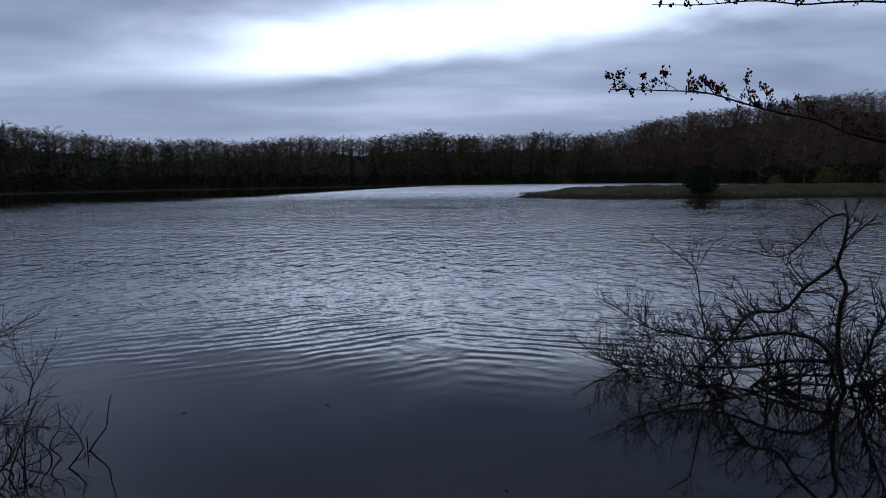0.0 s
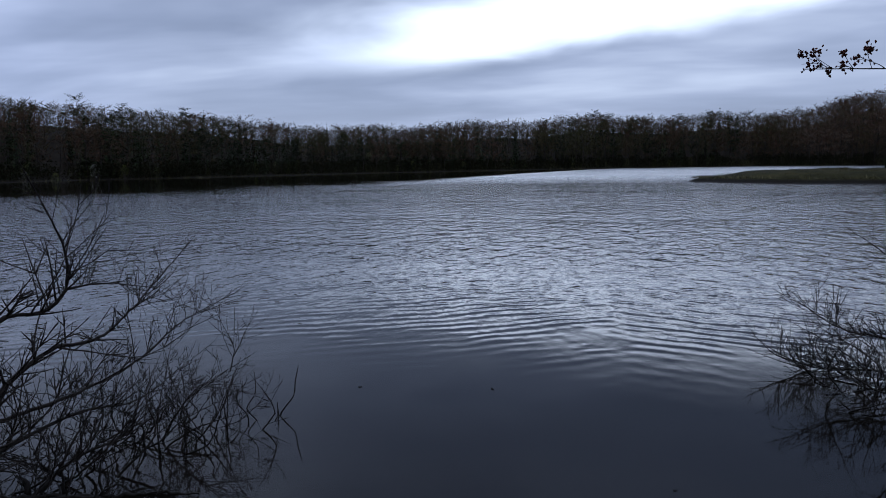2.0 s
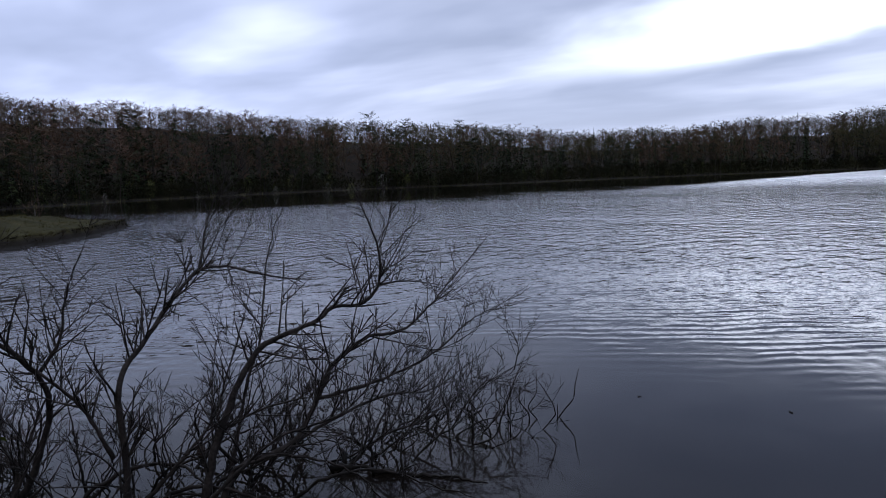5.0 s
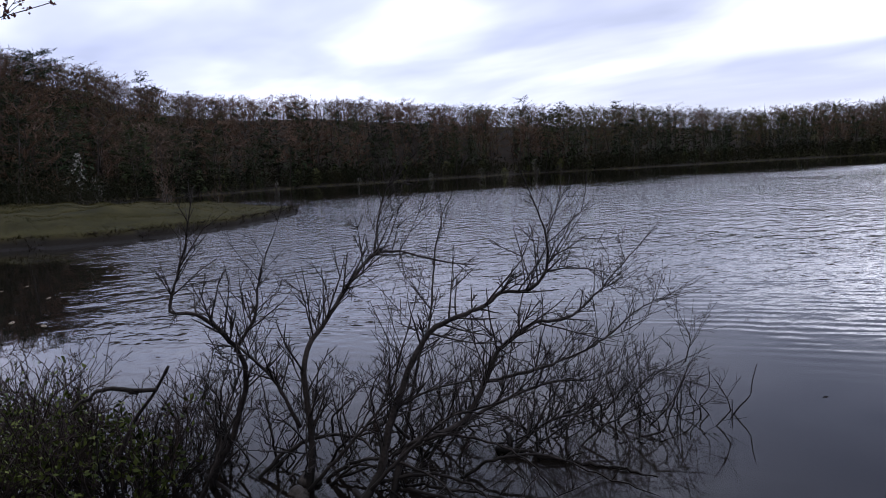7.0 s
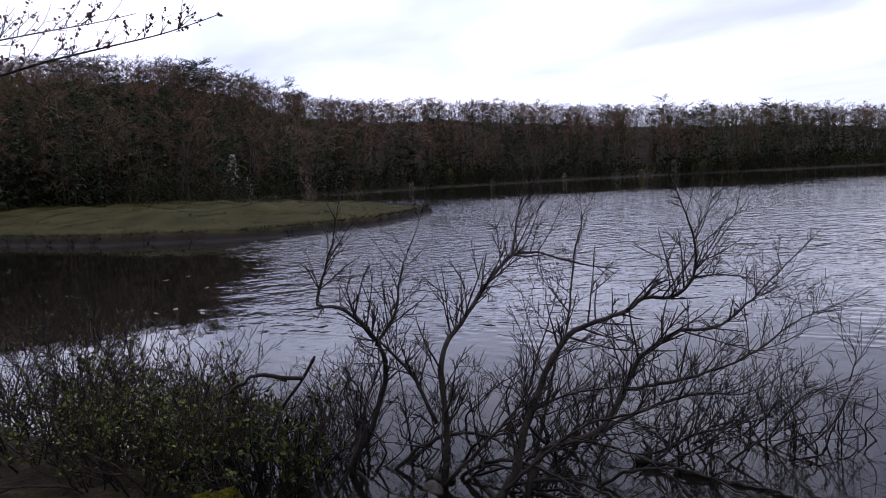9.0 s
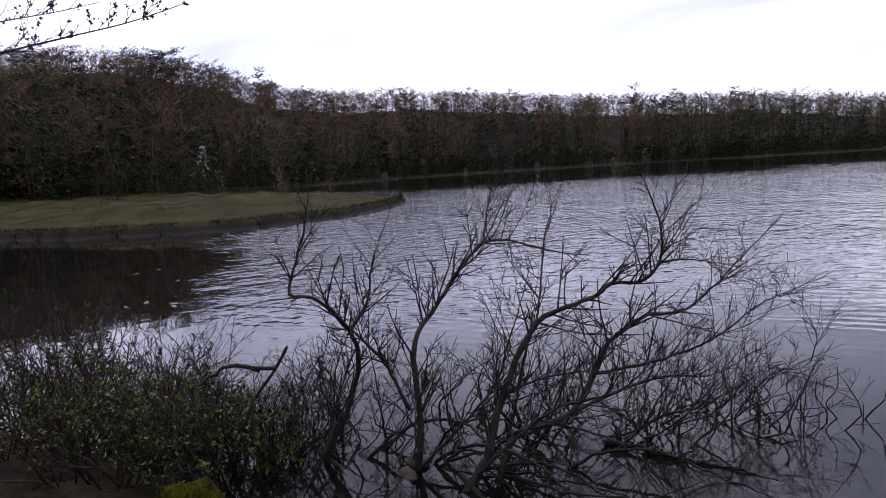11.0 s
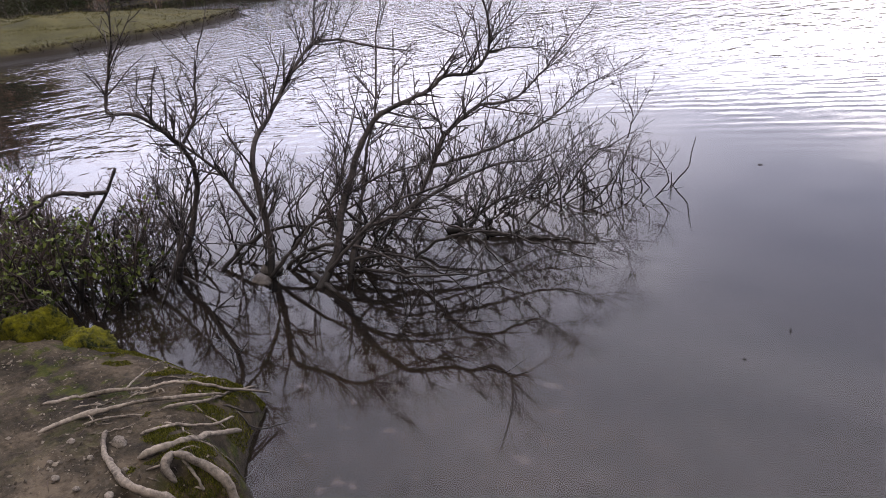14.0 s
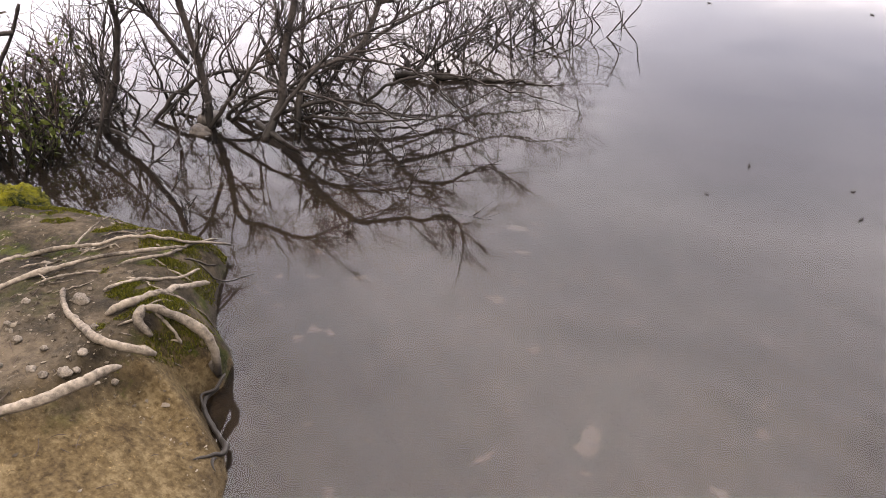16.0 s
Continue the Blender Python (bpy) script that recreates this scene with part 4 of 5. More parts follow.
# low boughs that arch over the water and dip into it
for k in range(10):
    u = rng.uniform(0, 1)
    foot = np.array((-4.3, 1.75, -.06)) * (1 - u) + np.array((-3.25, 2.75, -.06)) * u + (rng.normal(0, .1), rng.normal(0, .1), 0)
    a, long, rise = rng.normal(.75, .35), rng.uniform(.6, 1.35), rng.uniform(.08, .38)
    way = np.array((math.cos(a), math.sin(a), 0)) * long
    end = rise * rng.choice((-.3, .5, 1.3))
    side = np.array((-way[1], way[0], 0)) * rng.normal(0, .16)
    limb(bush, [foot, foot + way * .22 + side * .6 + (0, 0, rise * .9), foot + way * .5 + side + (0, 0, rise * 1.1), foot + way * .78 + side * .4 + (0, 0, rise * .75), foot + way + (0, 0, end)],
         rng.uniform(.008, .016), .003, 9, BARK, mean=.26, levels=1, name="low_bough", wobble=.012)
# drowned boughs that lie on the bed between the bush and the bank
for points, thick in (([(-4.57, 1.59, .02), (-4.34, 1.62, -.01), (-3.95, 1.52, -.03), (-3.55, 1.37, -.03), (-3.3, 1.32, -.03), (-3.1, 1.2, -.04)], .022),
                      ([(-3.62, 2.1, .04), (-3.3, 2.06, -.02), (-2.95, 2.03, -.05), (-2.55, 2.03, -.08), (-2.2, 2.06, -.1)], .02),
                      ([(-2.95, 2.03, -.05), (-2.7, 2.2, -.05), (-2.4, 2.4, -.07)], .011)):
    limb(bush, points, thick, .006, 7, WET_WOOD, mean=.35, levels=1, lift=0, name="drowned_bough")

log = empty("drift_log", (-3.0, 3.35, 0), "black waterlogged log floating under the bush", "log")
wood = Shape()
line = smooth_line([(-3.42, 3.16, .025), (-3.2, 3.22, .035), (-3.0, 3.3, .015), (-2.8, 3.38, .008), (-2.62, 3.44, .012), (-2.4, 3.5, .0)], .03)
line[1:-1] += rng.normal(0, .006, (len(line) - 2, 3))
wood.tube(line, .018 * (1 + .35 * np.sin(np.arange(len(line)) * .7) + rng.normal(0, .12, len(line))) * np.linspace(1.1, .35, len(line)), 8)
part("log", wood, BARK, log)
knot = Shape()
knot.tube(smooth_line([(-3.34, 3.2, .03), (-3.37, 3.24, .09), (-3.44, 3.25, .12)], .03), [.022, .02, .016, .012, .01][:len(smooth_line([(-3.34, 3.2, .03), (-3.37, 3.24, .09), (-3.44, 3.25, .12)], .03))], 6)
part("stub", knot, BARK, log)
for points in ([(-2.95, 3.32, .01), (-2.9, 3.3, .06), (-2.82, 3.33, .1)], [(-2.7, 3.42, .005), (-2.62, 3.36, .05), (-2.55, 3.37, .06)], [(-3.15, 3.24, .02), (-3.2, 3.3, .05), (-3.28, 3.36, .045)]):
    snap = Shape()
    path = smooth_line(points, .03)
    snap.tube(path, np.linspace(.009, .004, len(path)), 5)
    part("stub", snap, BARK, log)

# bent sticks out in the open water
for points, label in (([(-2.53, 4.77, -.1), (-2.52, 4.78, .0), (-2.52, 4.78, .12)], "short black stick standing in open water"),
                      ([(-2.55, 4.79, -.08), (-2.52, 4.81, .0), (-2.47, 4.835, .08), (-2.42, 4.86, .15), (-2.405, 4.87, .27), (-2.38, 4.88, .39)], "thin crooked stick standing in open water"),
                      ([(-2.62, 4.69, -.08), (-2.65, 4.68, 0), (-2.71, 4.65, .1), (-2.65, 4.68, .22), (-2.65, 4.68, .38)], "thin forked stick standing in open water"),
                      ([(-2.7, 4.65, -.05), (-2.71, 4.65, .05), (-2.77, 4.62, .15), (-2.76, 4.62, .27)], "thin crooked stick standing in open water")):
    shape = Shape()
    line = smooth_line(points, .03)
    shape.tube(line, np.linspace(.007, .003, len(line)), 5)
    tagged(part("stick", shape, WET_WOOD), label, "stick", "sticks in the water")

# second bush, farther along the bank
bush = empty("bare_bush", (3.5, 6.05, -.1), "leafless dark bush with an arching bough standing in the pond", "bush")
ARCHES = [
    ([(3.56, 6.06, -.12), (3.49, 6.1, .35), (3.49, 6.1, .71), (3.52, 6.08, .91), (3.46, 6.12, 1.11), (3.5, 6.09, 1.36), (3.51, 6.09, 1.53), (3.43, 6.13, 1.55), (3.34, 6.18, 1.48), (3.19, 6.26, 1.27), (3.05, 6.33, 1.16), (2.83, 6.43, 1.2)], .036, .005, 22),
    ([(3.48, 6.11, .25), (3.32, 6.19, .43), (3.07, 6.32, .46), (2.72, 6.48, .37), (2.49, 6.57, .35), (2.25, 6.66, .39), (2.0, 6.73, .43), (1.69, 6.82, .62)], .03, .004, 34),
    ([(2.49, 6.57, .35), (2.44, 6.59, .68), (2.41, 6.6, .89), (2.36, 6.62, 1.05), (2.16, 6.69, 1.22)], .012, .004, 8),
    ([(3.46, 6.12, 1.11), (3.26, 6.22, .92), (3.08, 6.31, .67), (2.85, 6.42, .63), (2.68, 6.5, .37), (2.5, 6.57, .14), (2.4, 6.62, -.05)], .024, .012, 30),
    ([(3.56, 6.06, -.1), (3.71, 5.97, .48), (3.88, 5.86, .99), (3.93, 5.83, 1.38)], .024, .006, 22),
    ([(3.48, 6.11, .25), (3.16, 6.27, .21), (2.73, 6.47, .1), (2.26, 6.65, .08), (1.8, 6.79, .05), (1.5, 6.86, .16)], .026, .004, 36),
    ([(3.6, 6.0, -.1), (3.9, 5.8, .4), (4.2, 5.7, .9), (4.3, 5.5, 1.4)], .022, .006, 20),
]
for points, thick, thin, shoots in ARCHES:
    limb(bush, points, thick * .72, thin, int(shoots * 1.8), BARK, mean=.34)
for k in range(70):
    u = rng.uniform(0, 1)
    foot = np.array((4.5, 5.8, -.1)) * (1 - u) + np.array((1.75, 6.6, -.1)) * u + (rng.normal(0, .2), rng.normal(0, .25), 0)
    tall = rng.uniform(.35, 1.15) * (1 - .5 * u)
    crook = rng.normal(0, .16, (3, 2))
    points = [foot, foot + (*crook[0], tall * .4), foot + (*(crook[0] + crook[1] * .7), tall * .75), foot + (*(crook[0] + crook[1] + crook[2]), tall)]
    limb(bush, points, rng.uniform(.006, .014), .003, 9, BARK, mean=.3, levels=1, name="stem")

# low boughs that lie just over the water
for k in range(15):
    x = rng.uniform(2.6, 4.5)
    foot = np.array((x, 6.75 - .2 * x + rng.normal(0, .15), -.06))
    long, side = rng.uniform(.5, 1.3), rng.choice((-1, -1, 1))
    way = np.array((-.92 * side, .3 * side, 0)) * long
    rise = rng.uniform(.08, .3)
    limb(bush, [foot, foot + way * .35 + (0, rng.normal(0, .08), rise * .6), foot + way * .7 + (0, rng.normal(0, .1), rise * .8), foot + way + (0, rng.normal(0, .12), rise + .1)],
         rng.uniform(.012, .02), .004, 12, BARK, mean=.34)

# ---------------------------------------------------------------- shrubs on the bank


def leafy_shrub(centre, spread, tall, stems, leaf_count, label, leaf=.027):
    centre = np.asarray(centre, float)
    thing = empty("leafy_shrub", centre, label, "shrub", "shrubs on the bank")
    wood, twig_lines = Shape(), []
    for k in range(stems):
        a, r = rng.uniform(0, 2 * math.pi), spread * math.sqrt(rng.uniform())
        x, y = centre[0] + math.cos(a) * r * .7, centre[1] + math.sin(a) * r * .7
        foot = np.array((x, y, max(float(ground_height(x, y)), -.2) - .03))
        way = np.array((math.cos(a) * .55 + rng.normal(0, .2), math.sin(a) * .55 + rng.normal(0, .2), 1.0))
        if k < 9:
            single = Shape()
            sprout(single, foot, way, tall * rng.uniform(.7, 1.0), rng.uniform(.007, .011), 2, .2, .4, twig_lines)
            part("stem", single, BARK_RED, thing)
        else:
            sprout(wood, foot, way, tall * rng.uniform(.55, 1.0), rng.uniform(.004, .008), 3, .2, .4, twig_lines)
    tagged(part("stem_thicket", wood, BARK_RED, thing), kind="stuff")
    if leaf_count:
        spots = np.concatenate(twig_lines)
        spots = spots[rng.integers(0, len(spots), leaf_count)] + rng.normal(0, .012, (leaf_count, 3))
        along, side = rng.normal(0, 1, (leaf_count, 3)) + (0, 0, .6), rng.normal(0, 1, (leaf_count, 3))
        along /= np.linalg.norm(along, axis=1)[:, None]
        side = np.cross(along, side)
        side /= np.linalg.norm(side, axis=1)[:, None]
        long = rng.uniform(leaf * .65, leaf * 1.35, leaf_count)[:, None]
        foliage = Shape()
        quads = np.stack([spots, spots + along * long * .5 + side * long * .26, spots + along * long, spots + along * long * .5 - side * long * .26], 1)
        foliage.add(quads, np.arange(leaf_count * 4).reshape(-1, 4).tolist())
        tagged(part("foliage", foliage, LEAF, thing, "small glossy green leaves", smooth=False), kind="stuff")
    return thing


leafy_shrub((-4.65, 1.0, .1), .42, .72, 34, 1500, "low evergreen shrub with small leaves at the water's edge", .04)
leafy_shrub((-4.75, .35, .25), .5, .85, 70, 3600, "dense evergreen shrub with small leaves on the bank")
leafy_shrub((-5.6, .6, .1), .6, .9, 70, 1500, "twiggy shrub with few green leaves on the bank")
leafy_shrub((-5.5, -.2, .3), .6, 1.0, 66, 900, "twiggy dark shrub on the bank above the pond")
leafy_shrub((-5.2, 1.45, -.1), .55, .75, 72, 0, "bare twiggy shrub standing in shallow water")
leafy_shrub((-6.4, .9, -.1), .6, .85, 60, 0, "bare twiggy shrub standing in shallow water")
leafy_shrub((-7.0, -.1, .1), .6, 1.1, 34, 0, "bare twiggy shrub by the water's edge")

# broken leaning trunk among the shrubs
snag = empty("broken_snag", (-4.7, 1.2, 0), "broken dark snag leaning among the shrubs", "snag")
shape = Shape()
line = smooth_line([(-4.72, 1.0, -.1), (-4.64, 1.1, .3), (-4.58, 1.19, .52), (-4.52, 1.3, .68), (-4.46, 1.38, .84)], .03)
shape.tube(line, np.linspace(.016, .009, len(line)) * (1 + rng.normal(0, .14, len(line))), 7)
part("trunk", shape, BARK, snag)
shape = Shape()
line = smooth_line([(-4.95, .55, .2), (-4.83, .73, .5), (-4.74, .9, .64), (-4.65, 1.07, .74), (-4.56, 1.22, .69)], .03)
line[1:-1] += rng.normal(0, .006, (len(line) - 2, 3))
shape.tube(line, np.linspace(.007, .013, len(line)) * (1 + rng.normal(0, .12, len(line))), 6)
line = smooth_line([(-4.66, 1.06, .74), (-4.56, 1.21, .71), (-4.5, 1.31, .7)], .03)
shape.tube(line, np.linspace(.010, .014, len(line)) * (1 + rng.normal(0, .15, len(line))), 6)
part("branch", shape, BARK, snag)

# ---------------------------------------------------------------- bank: moss, roots, stones


def lump(centre, size, mat, name, label, category, group="", seed=0.0, rings=9, sides=14, rough=.16):
    shape = Shape()
    verts, faces = [], []
    for i in range(rings + 1):
        p = math.pi * i / rings
        for k in range(sides):
            a = 2 * math.pi * k / sides
            way = Vector((math.sin(p) * math.cos(a), math.sin(p) * math.sin(a), math.cos(p)))
            grow = 1 + rough * 2 * noise.noise(way * 1.7 + Vector((seed, seed * .7, 1))) + rough * .7 * noise.noise(way * 5 + Vector((seed, 3, 1))) + rough * .7 * noise.noise(way * 14 + Vector((seed, 5, 2))) * (rings > 30)
            verts.append((centre[0] + way.x * size[0] * grow, centre[1] + way.y * size[1] * grow, centre[2] + way.z * size[2] * grow))
    for i in range(rings):
        for k in range(sides):
            faces.append((i * sides + k, i * sides + (k + 1) % sides, (i + 1) * sides + (k + 1) % sides, (i + 1) * sides + k))
    shape.add(verts, faces)
    return tagged(part(name, shape, mat), label, category, group)


lump((-4.02, .6, .1), (.19, .2, .2), MOSS, "mossy_hummock", "hummock covered in bright yellow-green moss on the bank", "hummock", seed=2, rings=44, sides=64, rough=.17)
lump((-3.74, .7, .07), (.24, .17, .13), MOSS, "mossy_hummock", "low mossy hummock beside the larger one", "hummock", seed=5, rings=36, sides=52, rough=.2)

ROOTS = [
    ([(-3.08, .33, .27), (-3.0, .53, .265), (-2.82, .67, .275), (-2.669, .869, .235), (-2.633, .952, .185), (-2.602, 1.1, .11)], .011, .007, "long thin grey root across the bank"),
    ([(-2.85, .24, .305), (-2.8, .4, .315), (-2.74, .52, .312), (-2.69, .63, .3), (-2.63, .73, .28), (-2.58, .89, .23)], .013, .008, "pale grey root half sunk in the soil"),
    ([(-2.9, .6, .28), (-2.99, .74, .275), (-3.02, .84, .26)], .006, .004, "bleached dead stick lying on the moss"),
    ([(-2.31, .41, .345), (-2.278, .502, .348), (-2.3, .631, .29), (-2.371, .823, .18)], .018, .012, "thick bleached root at the bank's edge"),
    ([(-2.59, .41, .335), (-2.46, .35, .345), (-2.24, .31, .375), (-2.12, .33, .365), (-2.05, .41, .3)], .012, .018, "curved bleached root arching over the soil"),
    ([(-2.206, .484, .37), (-2.155, .525, .345), (-2.12, .58, .27), (-2.085, .6, .2), (-2.065, .595, .11), (-2.08, .58, .0)], .019, .018, "thick knotted root bending down into the water"),
    ([(-2.2, .49, .375), (-2.165, .445, .355), (-2.13, .45, .31)], .022, .018, "knobbly grey root stump"),
    ([(-2.174, .502, .36), (-2.13, .516, .285), (-2.12, .531, .21), (-2.135, .505, .14)], .008, .005, "thin root hanging over the bank's edge"),
    ([(-2.17, -.22, .405), (-2.12, -.09, .405), (-2.05, .06, .405), (-2.03, .16, .395), (-2.02, .29, .365)], .022, .018, "straight bleached branch lying on the soil"),
    ([(-2.45, .48, .335), (-2.44, .6, .315), (-2.4, .72, .265), (-2.42, .83, .22)], .009, .006, "thin root along the bank's edge"),
    ([(-2.72, .37, .325), (-2.67, .465, .322), (-2.61, .56, .305)], .007, .005, "thin root half sunk in the soil"),
    ([(-2.59, .62, .305), (-2.571, .789, .27), (-2.644, .928, .21), (-2.649, 1.069, .14)], .009, .006, "pale root crossing the mossy tip of the bank"),
]


def gnarled(points, thick, thin, sides=11, buried=True):
    """A root: flattened, ridged and knotted, tapering into the soil at its ends."""
    line = smooth_line(points, .012)
    count = len(line)
    soil = ground_height(line[:, 0], line[:, 1])
    line[:, 2] = np.where(inland(line[:, 0], line[:, 1]) > .02, np.maximum(line[:, 2], soil + thick * .35), line[:, 2])
    line[1:-1] += np.cumsum(rng.normal(0, .0017, (count - 2, 3)), 0) * np.sin(np.linspace(0, math.pi, count - 2))[:, None]
    k = np.arange(count)
    radii = np.linspace(thick, thin, count)
    for j in range(max(1, count // 14)):
        radii = radii * (1 + rng.uniform(.06, .3) * np.exp(-((k - rng.uniform(0, count)) / rng.uniform(1, 3)) ** 2))
    if buried:
        ends = np.minimum(1, np.minimum(k + .6, count - 1 - k + .6) / 3)
        radii = radii * np.sqrt(ends)
        line[:, 2] -= (1 - ends) * thick * .8
    shape = Shape()
    shape.tube(line, radii, sides)
    verts = shape.verts[0].reshape(count, sides, 3)
    centre = line[:, None]
    ridge = 1 + .16 * np.sin(np.arange(sides) * 4 * math.pi / sides + rng.uniform(0, 6))[None] * np.sin(k * .21 + rng.uniform(0, 6))[:, None] + rng.normal(0, .06, (count, sides))
    verts = centre + (verts - centre) * ridge[:, :, None]
    shape.verts[0] = verts.reshape(-1, 3)
    return shape


for points, thick, thin, label in ROOTS:
    tagged(part("root", gnarled(points, thick * .78, thin * .78), BARK_DRY), label, "root", "roots on the bank")
# thin rootlets between the thick roots
for k in range(26):
    x, y = rng.uniform(-3.0, -2.15), rng.uniform(.35, .95)
    if float(inland(x, y)) < .04:
        continue
    a, long = rng.normal(1.2, .5), rng.uniform(.08, .26)
    points = []
    for u in (0, .33, .66, 1):
        px, py = x + math.cos(a) * long * u + rng.normal(0, .012), y + math.sin(a) * long * u + rng.normal(0, .012)
        points.append((px, py, max(float(ground_height(px, py)), .02) + .003))
    tagged(part("root", gnarled(points, rng.uniform(.003, .006), .002, 6), BARK_DRY), "thin grey rootlet lying on the bank", "root", "roots on the bank")
# black rotten wood along the waterline
for points, thick, label in (([(-2.035, .56, .03), (-2.03, .5, .025), (-1.97, .462, .02), (-1.89, .436, .012), (-1.81, .405, .015)], .010, "wet black root along the waterline"),
                             ([(-2.04, .6, .06), (-2.025, .54, .04), (-2.03, .49, .055), (-1.98, .46, .04)], .007, "thin wet black root along the waterline"),
                             ([(-1.85, .425, .02), (-1.8, .4, .03), (-1.785, .345, .05), (-1.79, .29, .08)], .009, "wet black branch at the waterline"),
                             ([(-1.79, .37, .04), (-1.765, .33, .04), (-1.74, .32, .02)], .006, "wet black twig at the waterline")):
    tagged(part("root", gnarled(points, thick, thick * .6, 9), WET_WOOD), label, "root", "roots on the bank")

lump((-2.47, .41, .33), (.042, .024, .018), STONE, "stone", "pale flat stone on the soil among the roots", "stone", "stones on the bank", 1.5)
for k, (x, y, s) in enumerate(((-2.14, .18, .022), (-2.17, .134, .014), (-2.22, .126, .016), (-2.17, .257, .017), (-2.64, .3, .017), (-2.48, .307, .014), (-2.137, .211, .013), (-2.28, .35, .015),
                               (-1.71, .082, .017), (-2.1, .28, .013), (-2.42, .175, .015), (-2.3, .2, .012), (-2.55, .2, .013), (-2.7, .45, .014), (-2.33, .08, .013))):
    lump((x, y, float(ground_height(x, y)) + s * .2), (s * rng.uniform(.9, 1.3), s * rng.uniform(.7, 1.0), s * .6), STONE, "stone", "small rounded grey stone on the sandy soil", "stone", "stones on the bank", k * 2.3, 10, 14, .22)


def build_gravel():
    shape, moss, litter = Shape(), Shape(), Shape()
    xy = rng.uniform((-4.1, -.6), (-1.62, 1.05), (17000, 2))
    depth = inland(*xy.T)
    xy, depth = xy[depth > .03], depth[depth > .03]
    high = ground_height(*xy.T)
    for (x, y), z in zip(xy, high):
        heap = noise.noise(Vector((x * 5, y * 5, 4)))
        if rng.uniform() > .36 + .9 * heap - .32 * (x > -2.1):
            continue
        s = .0017 / rng.uniform(.1, 1) ** .85
        turn = rng.normal(0, .28, (6, 3)) + np.array([(1, 0, 0), (-1, 0, 0), (0, 1, 0), (0, -1, 0), (0, 0, .6), (0, 0, -.6)])
        turn *= rng.uniform(.6, 1.3, 3)
        shape.add(np.array((x, y, z + s * .12)) + turn * s, [(0, 2, 4), (2, 1, 4), (1, 3, 4), (3, 0, 4), (2, 0, 5), (1, 2, 5), (3, 1, 5), (0, 3, 5)])
    tagged(part("gravel", shape, GRIT, smooth=False), "scattered grit and pebbles on the sandy soil", "gravel", kind="stuff")
    # moss along the edge of the root mat
    xy = rng.uniform((-3.6, .3), (-2.1, 1.1), (170000, 2))
    depth = inland(*xy.T)
    keep = (depth > .005) & (depth < .34)
    xy, depth = xy[keep], depth[keep]
    high = ground_height(*xy.T)
    thick = np.array([noise.noise(Vector((x * 6.5, y * 6.5, 9))) + .5 * noise.noise(Vector((x * 17, y * 17, 2))) for x, y in xy]) + .30 - depth * 1.5
    keep = thick > .1
    xy, high, thick = xy[keep], high[keep], thick[keep]
    count = len(xy)
    base = np.column_stack([xy, high - .003])
    a = rng.uniform(0, 2 * math.pi, count)
    side = np.stack([np.cos(a), np.sin(a), 0 * a], 1) * rng.uniform(.0012, .0026, count)[:, None]
    tip = base + np.column_stack([rng.normal(0, .003, (count, 2)), rng.uniform(.003, .008, count) + .018 * np.clip(thick, 0, .5)])
    moss.triangles(np.stack([base - side, base + side, tip], 1))
    tagged(part("moss", moss, MOSS_TUFT, smooth=False), "green and yellow moss on the edge of the root mat", "moss", kind="stuff")
    for k in range(300):
        x, y = rng.uniform(-4.2, -1.6), rng.uniform(-.6, 1.0)
        if float(inland(x, y)) < .03:
            continue
        a, long = rng.uniform(0, math.pi), rng.uniform(.008, .035)
        c = np.array((x, y, float(ground_height(x, y)) + .003))
        way = np.array((math.cos(a), math.sin(a), rng.normal(0, .06))) * long
        litter.tube([c - way, c + (rng.normal(0, .003), rng.normal(0, .003), .003), c + way], [.0008, .0013, .0008], 3)
    tagged(part("twig_litter", litter, BARK_RED), "small dead twigs scattered over the soil", "twigs", kind="stuff")


build_gravel()

# stones and leaf rubbish caught at the foot of the bush
lump((-4.03, 2.05, .0), (.1, .07, .05), WET_STONE, "stone", "dark grey stone breaking the water under the bush", "stone", "stones on the bank", 7.1, 10, 16)
lump((-3.93, 1.9, -.02), (.09, .06, .05), WET_STONE, "stone", "wet grey stone at the foot of the bush", "stone", "stones on the bank", 9.4, 10, 16)
# a plain lump stands for the dried leaf caught in the twigs
lump((-3.76, 2.4, .32), (.03, .025, .045), BARK_RED, "dried_leaf", "dark dried leaf held in the bush", "knot", "", 3.3, 8, 12)


def leaf_or_glint(x, y, size, turn, label, mat):
    shape = Shape()
    rim = []
    for k in range(10):
        a = 2 * math.pi * k / 10
        u, v = math.cos(a) * size, math.sin(a) * size * .38 * (1 + .25 * math.cos(a))
        rim.append((x + u * math.cos(turn) - v * math.sin(turn), y + u * math.sin(turn) + v * math.cos(turn), .006 + .006 * math.cos(2 * a)))
    low = [(px, py, pz - .003) for px, py, pz in rim]
    shape.add(rim + low, [tuple(range(10)), tuple(range(19, 9, -1))] + [(k, (k + 1) % 10, 10 + (k + 1) % 10, 10 + k)[::-1] for k in range(10)])
    tagged(part("leaf_or_glint", shape, mat), label, "leaf", "leaves on the water")


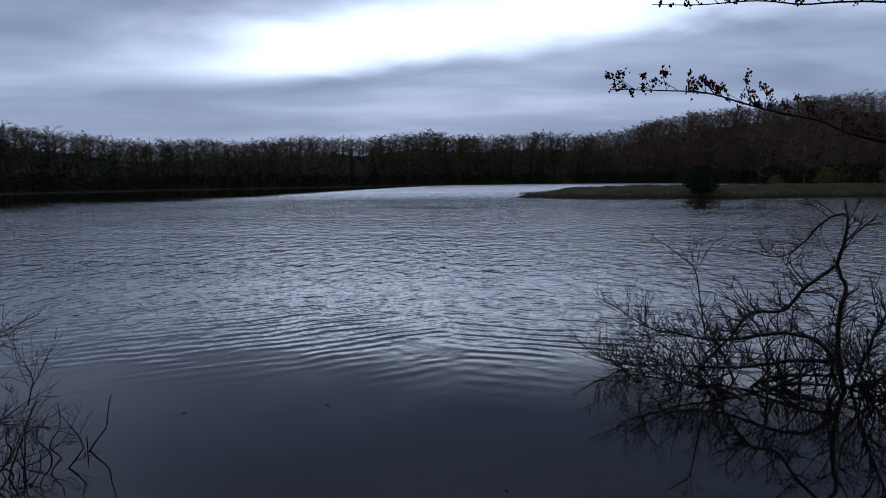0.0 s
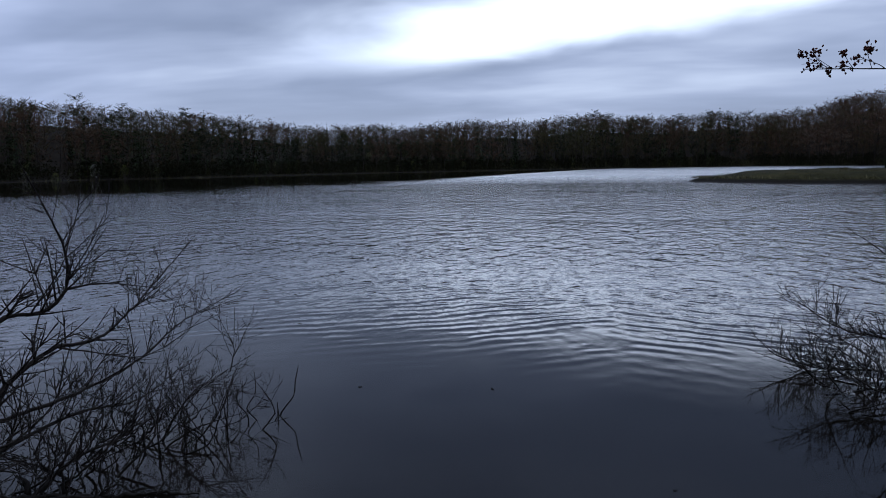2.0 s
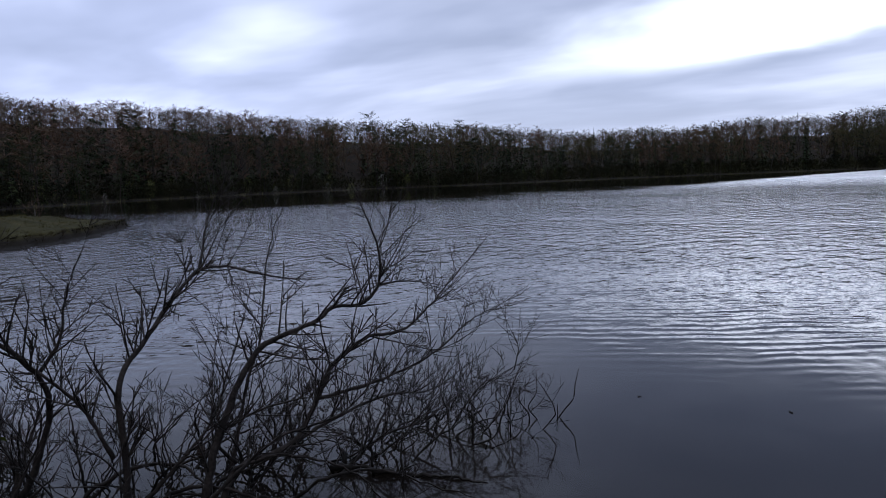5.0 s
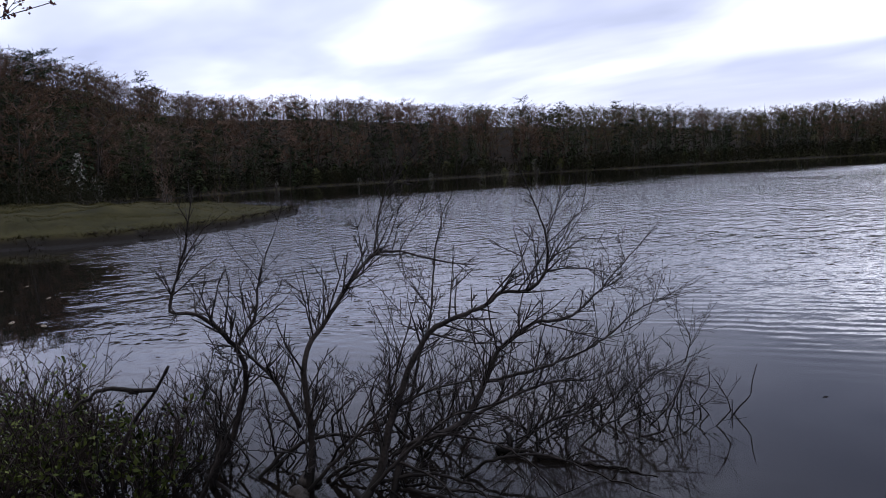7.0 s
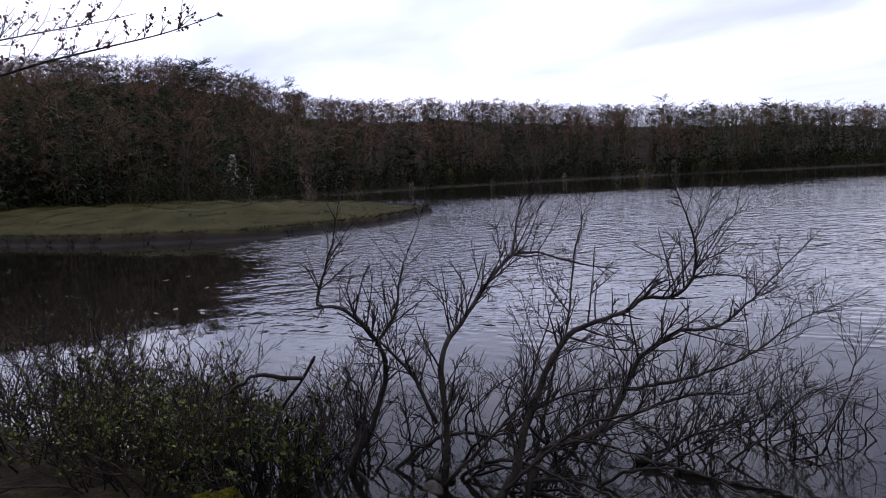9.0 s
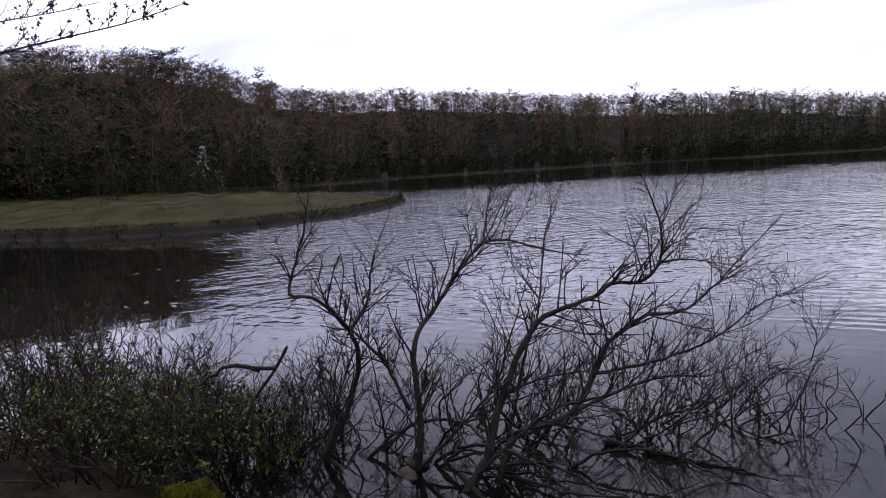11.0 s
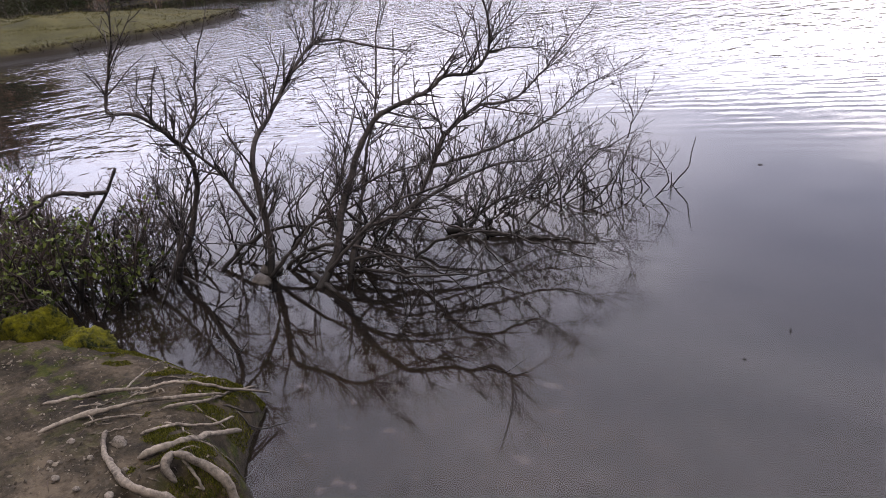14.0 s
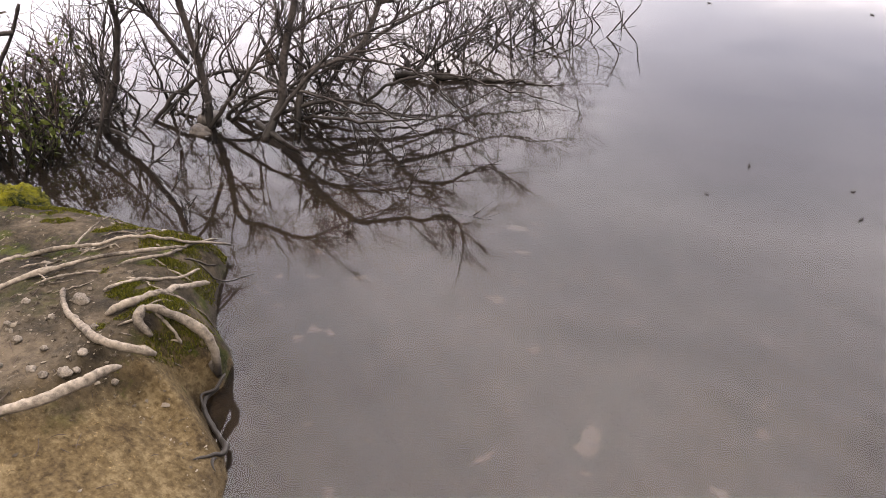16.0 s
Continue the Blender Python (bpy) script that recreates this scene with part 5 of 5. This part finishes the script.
# sky glints on the calm water, put in as pale leaf shapes
for k, (x, y, size) in enumerate(((-15.98, 2.62, .09), (-16.23, 3.14, .07), (-14.1, 3.01, .08), (-12.07, 2.02, .1), (-11.36, 2.28, .09), (-11.93, 1.71, .08))):
    leaf_or_glint(x, y, size, 1.9 + .3 * k, "pale leaf-shaped patch painted as a sky glint on calm water", PALE_GLINT)
for k, (x, y, size) in enumerate(((-1.1, 2.68, .012), (-.55, 3.03, .012), (-.47, 2.8, .014), (-1.02, 3.04, .016), (-.99, 5.76, .022), (.37, 4.1, .014), (-2.14, 5.59, .02))):
    leaf_or_glint(x, y, size, .6 * k, "tiny dark bit of leaf floating on the pond", BARK_RED)

# ---------------------------------------------------------------- budding branches overhead


def budding_branch(points, thick, shoots, buds, label, mean=.26, group="branches overhead", kind_name="budding_branch", size=.013):
    line = smooth_line(points, .06)
    thing = empty(kind_name, line[0], label, "branch", group)
    wood, twigs, tips = Shape(), Shape(), []
    wood.tube(line, np.linspace(thick, .003, len(line)), 6)
    for k in range(shoots):
        i = int((.1 + .88 * rng.uniform()) * (len(line) - 2))
        along = unit(line[i + 1] - line[i])
        side = unit(np.cross(along, rng.normal(0, 1, 3)))
        sprout(twigs, line[i], along * .55 + side * .4 + (0, 0, .6), mean * rng.uniform(.3, 1), .0035, 1, .1, .3, tips)
    tips.append(line[-6:])
    bough = part("bough", wood, BARK, thing)
    tagged(part("twig_spray", twigs, BARK, bough), kind="stuff")
    spots = np.concatenate(tips)
    cluster = Shape()
    for c in spots[rng.integers(0, len(spots), buds)]:
        for k in range(3):
            s = rng.uniform(.6, 1.3) * size
            turn = rng.normal(0, .3, (6, 3)) + np.array([(1, 0, 0), (-1, 0, 0), (0, 1, 0), (0, -1, 0), (0, 0, 1.2), (0, 0, -1.2)])
            cluster.add(c + rng.normal(0, size, 3) + turn * s * .7, [(0, 2, 4), (2, 1, 4), (1, 3, 4), (3, 0, 4), (2, 0, 5), (1, 2, 5), (3, 1, 5), (0, 3, 5)])
    tagged(part("bud_spray", cluster, BUD, thing, "clusters of dark red buds"), kind="stuff")


budding_branch([(3.6, 4.9, 2.0), (3.03, 5.18, 2.18), (2.81, 5.3, 2.3), (2.57, 5.42, 2.37), (2.35, 5.52, 2.45), (2.08, 5.63, 2.55), (1.8, 5.72, 2.58), (1.37, 5.84, 2.61)], .013, 44, 330,
               "drooping branch with dark red spring buds")
budding_branch([(3.6, 4.9, 3.0), (3.14, 5.11, 3.11), (2.87, 5.27, 3.15), (2.68, 5.37, 3.16), (2.4, 5.5, 3.22), (2.02, 5.65, 3.23), (1.68, 5.76, 3.26)], .009, 30, 220, "thin overhead branch with dark red spring buds")
budding_branch([(-6.4, -.6, 2.65), (-6.23, .12, 2.9), (-6.18, .56, 3.03), (-6.12, .95, 3.14), (-6.05, 1.23, 3.24), (-6.01, 1.38, 3.3)], .012, 30, 70, "thin overhead branch with sparse dark buds", .35)
budding_branch([(-6.4, -.6, 2.95), (-6.22, .14, 3.12), (-6.19, .51, 3.21), (-6.15, .79, 3.29)], .008, 22, 50, "thin overhead branch with sparse dark buds", .35)

# round shrub on the marsh island
x, y = 21.6, 58.9
shrub = empty("round_shrub", (x, y, float(ground_height(x, y))), "rounded dark green shrub on the marsh island", "shrub")
stem, crown = Shape(), Leaves()
for k in range(7):
    a = k * .9
    stem.tube([(x, y, .3), (x + math.cos(a) * .5, y + math.sin(a) * .5, 1.1), (x + math.cos(a) * .9, y + math.sin(a) * .9, 1.9)], [.05, .03, .01], 4)
shrub_clump(crown, (x, y, .4), 2.3, 7000, .72, .5)
part("trunk", stem, BARK_FAR, shrub)
part("crown", crown, NEEDLES, shrub, smooth=False)
for x, y, tall in ((31, 66, 1.4), (37, 68, 2.2), (41, 64, 2.6), (34, 72, 1.6), (45, 70, 3.0), (50, 66, 2.6)):
    shrub = empty("marsh_shrub", (x, y, float(ground_height(x, y))), "olive bushy shrub on the marsh", "shrub", "shrubs on the marsh")
    stem, crown = Shape(), Leaves()
    for k in range(5):
        a = k * 1.3 + x
        stem.tube([(x, y, .2), (x + math.cos(a) * .3, y + math.sin(a) * .3, tall * .5), (x + math.cos(a) * .6, y + math.sin(a) * .6, tall * .9)], [.04, .025, .01], 4)
    shrub_clump(crown, (x, y, .4), tall, 1100, .5, .55)
    part("trunk", stem, BARK_FAR, shrub)
    part("crown", crown, SPRING, shrub, smooth=False)
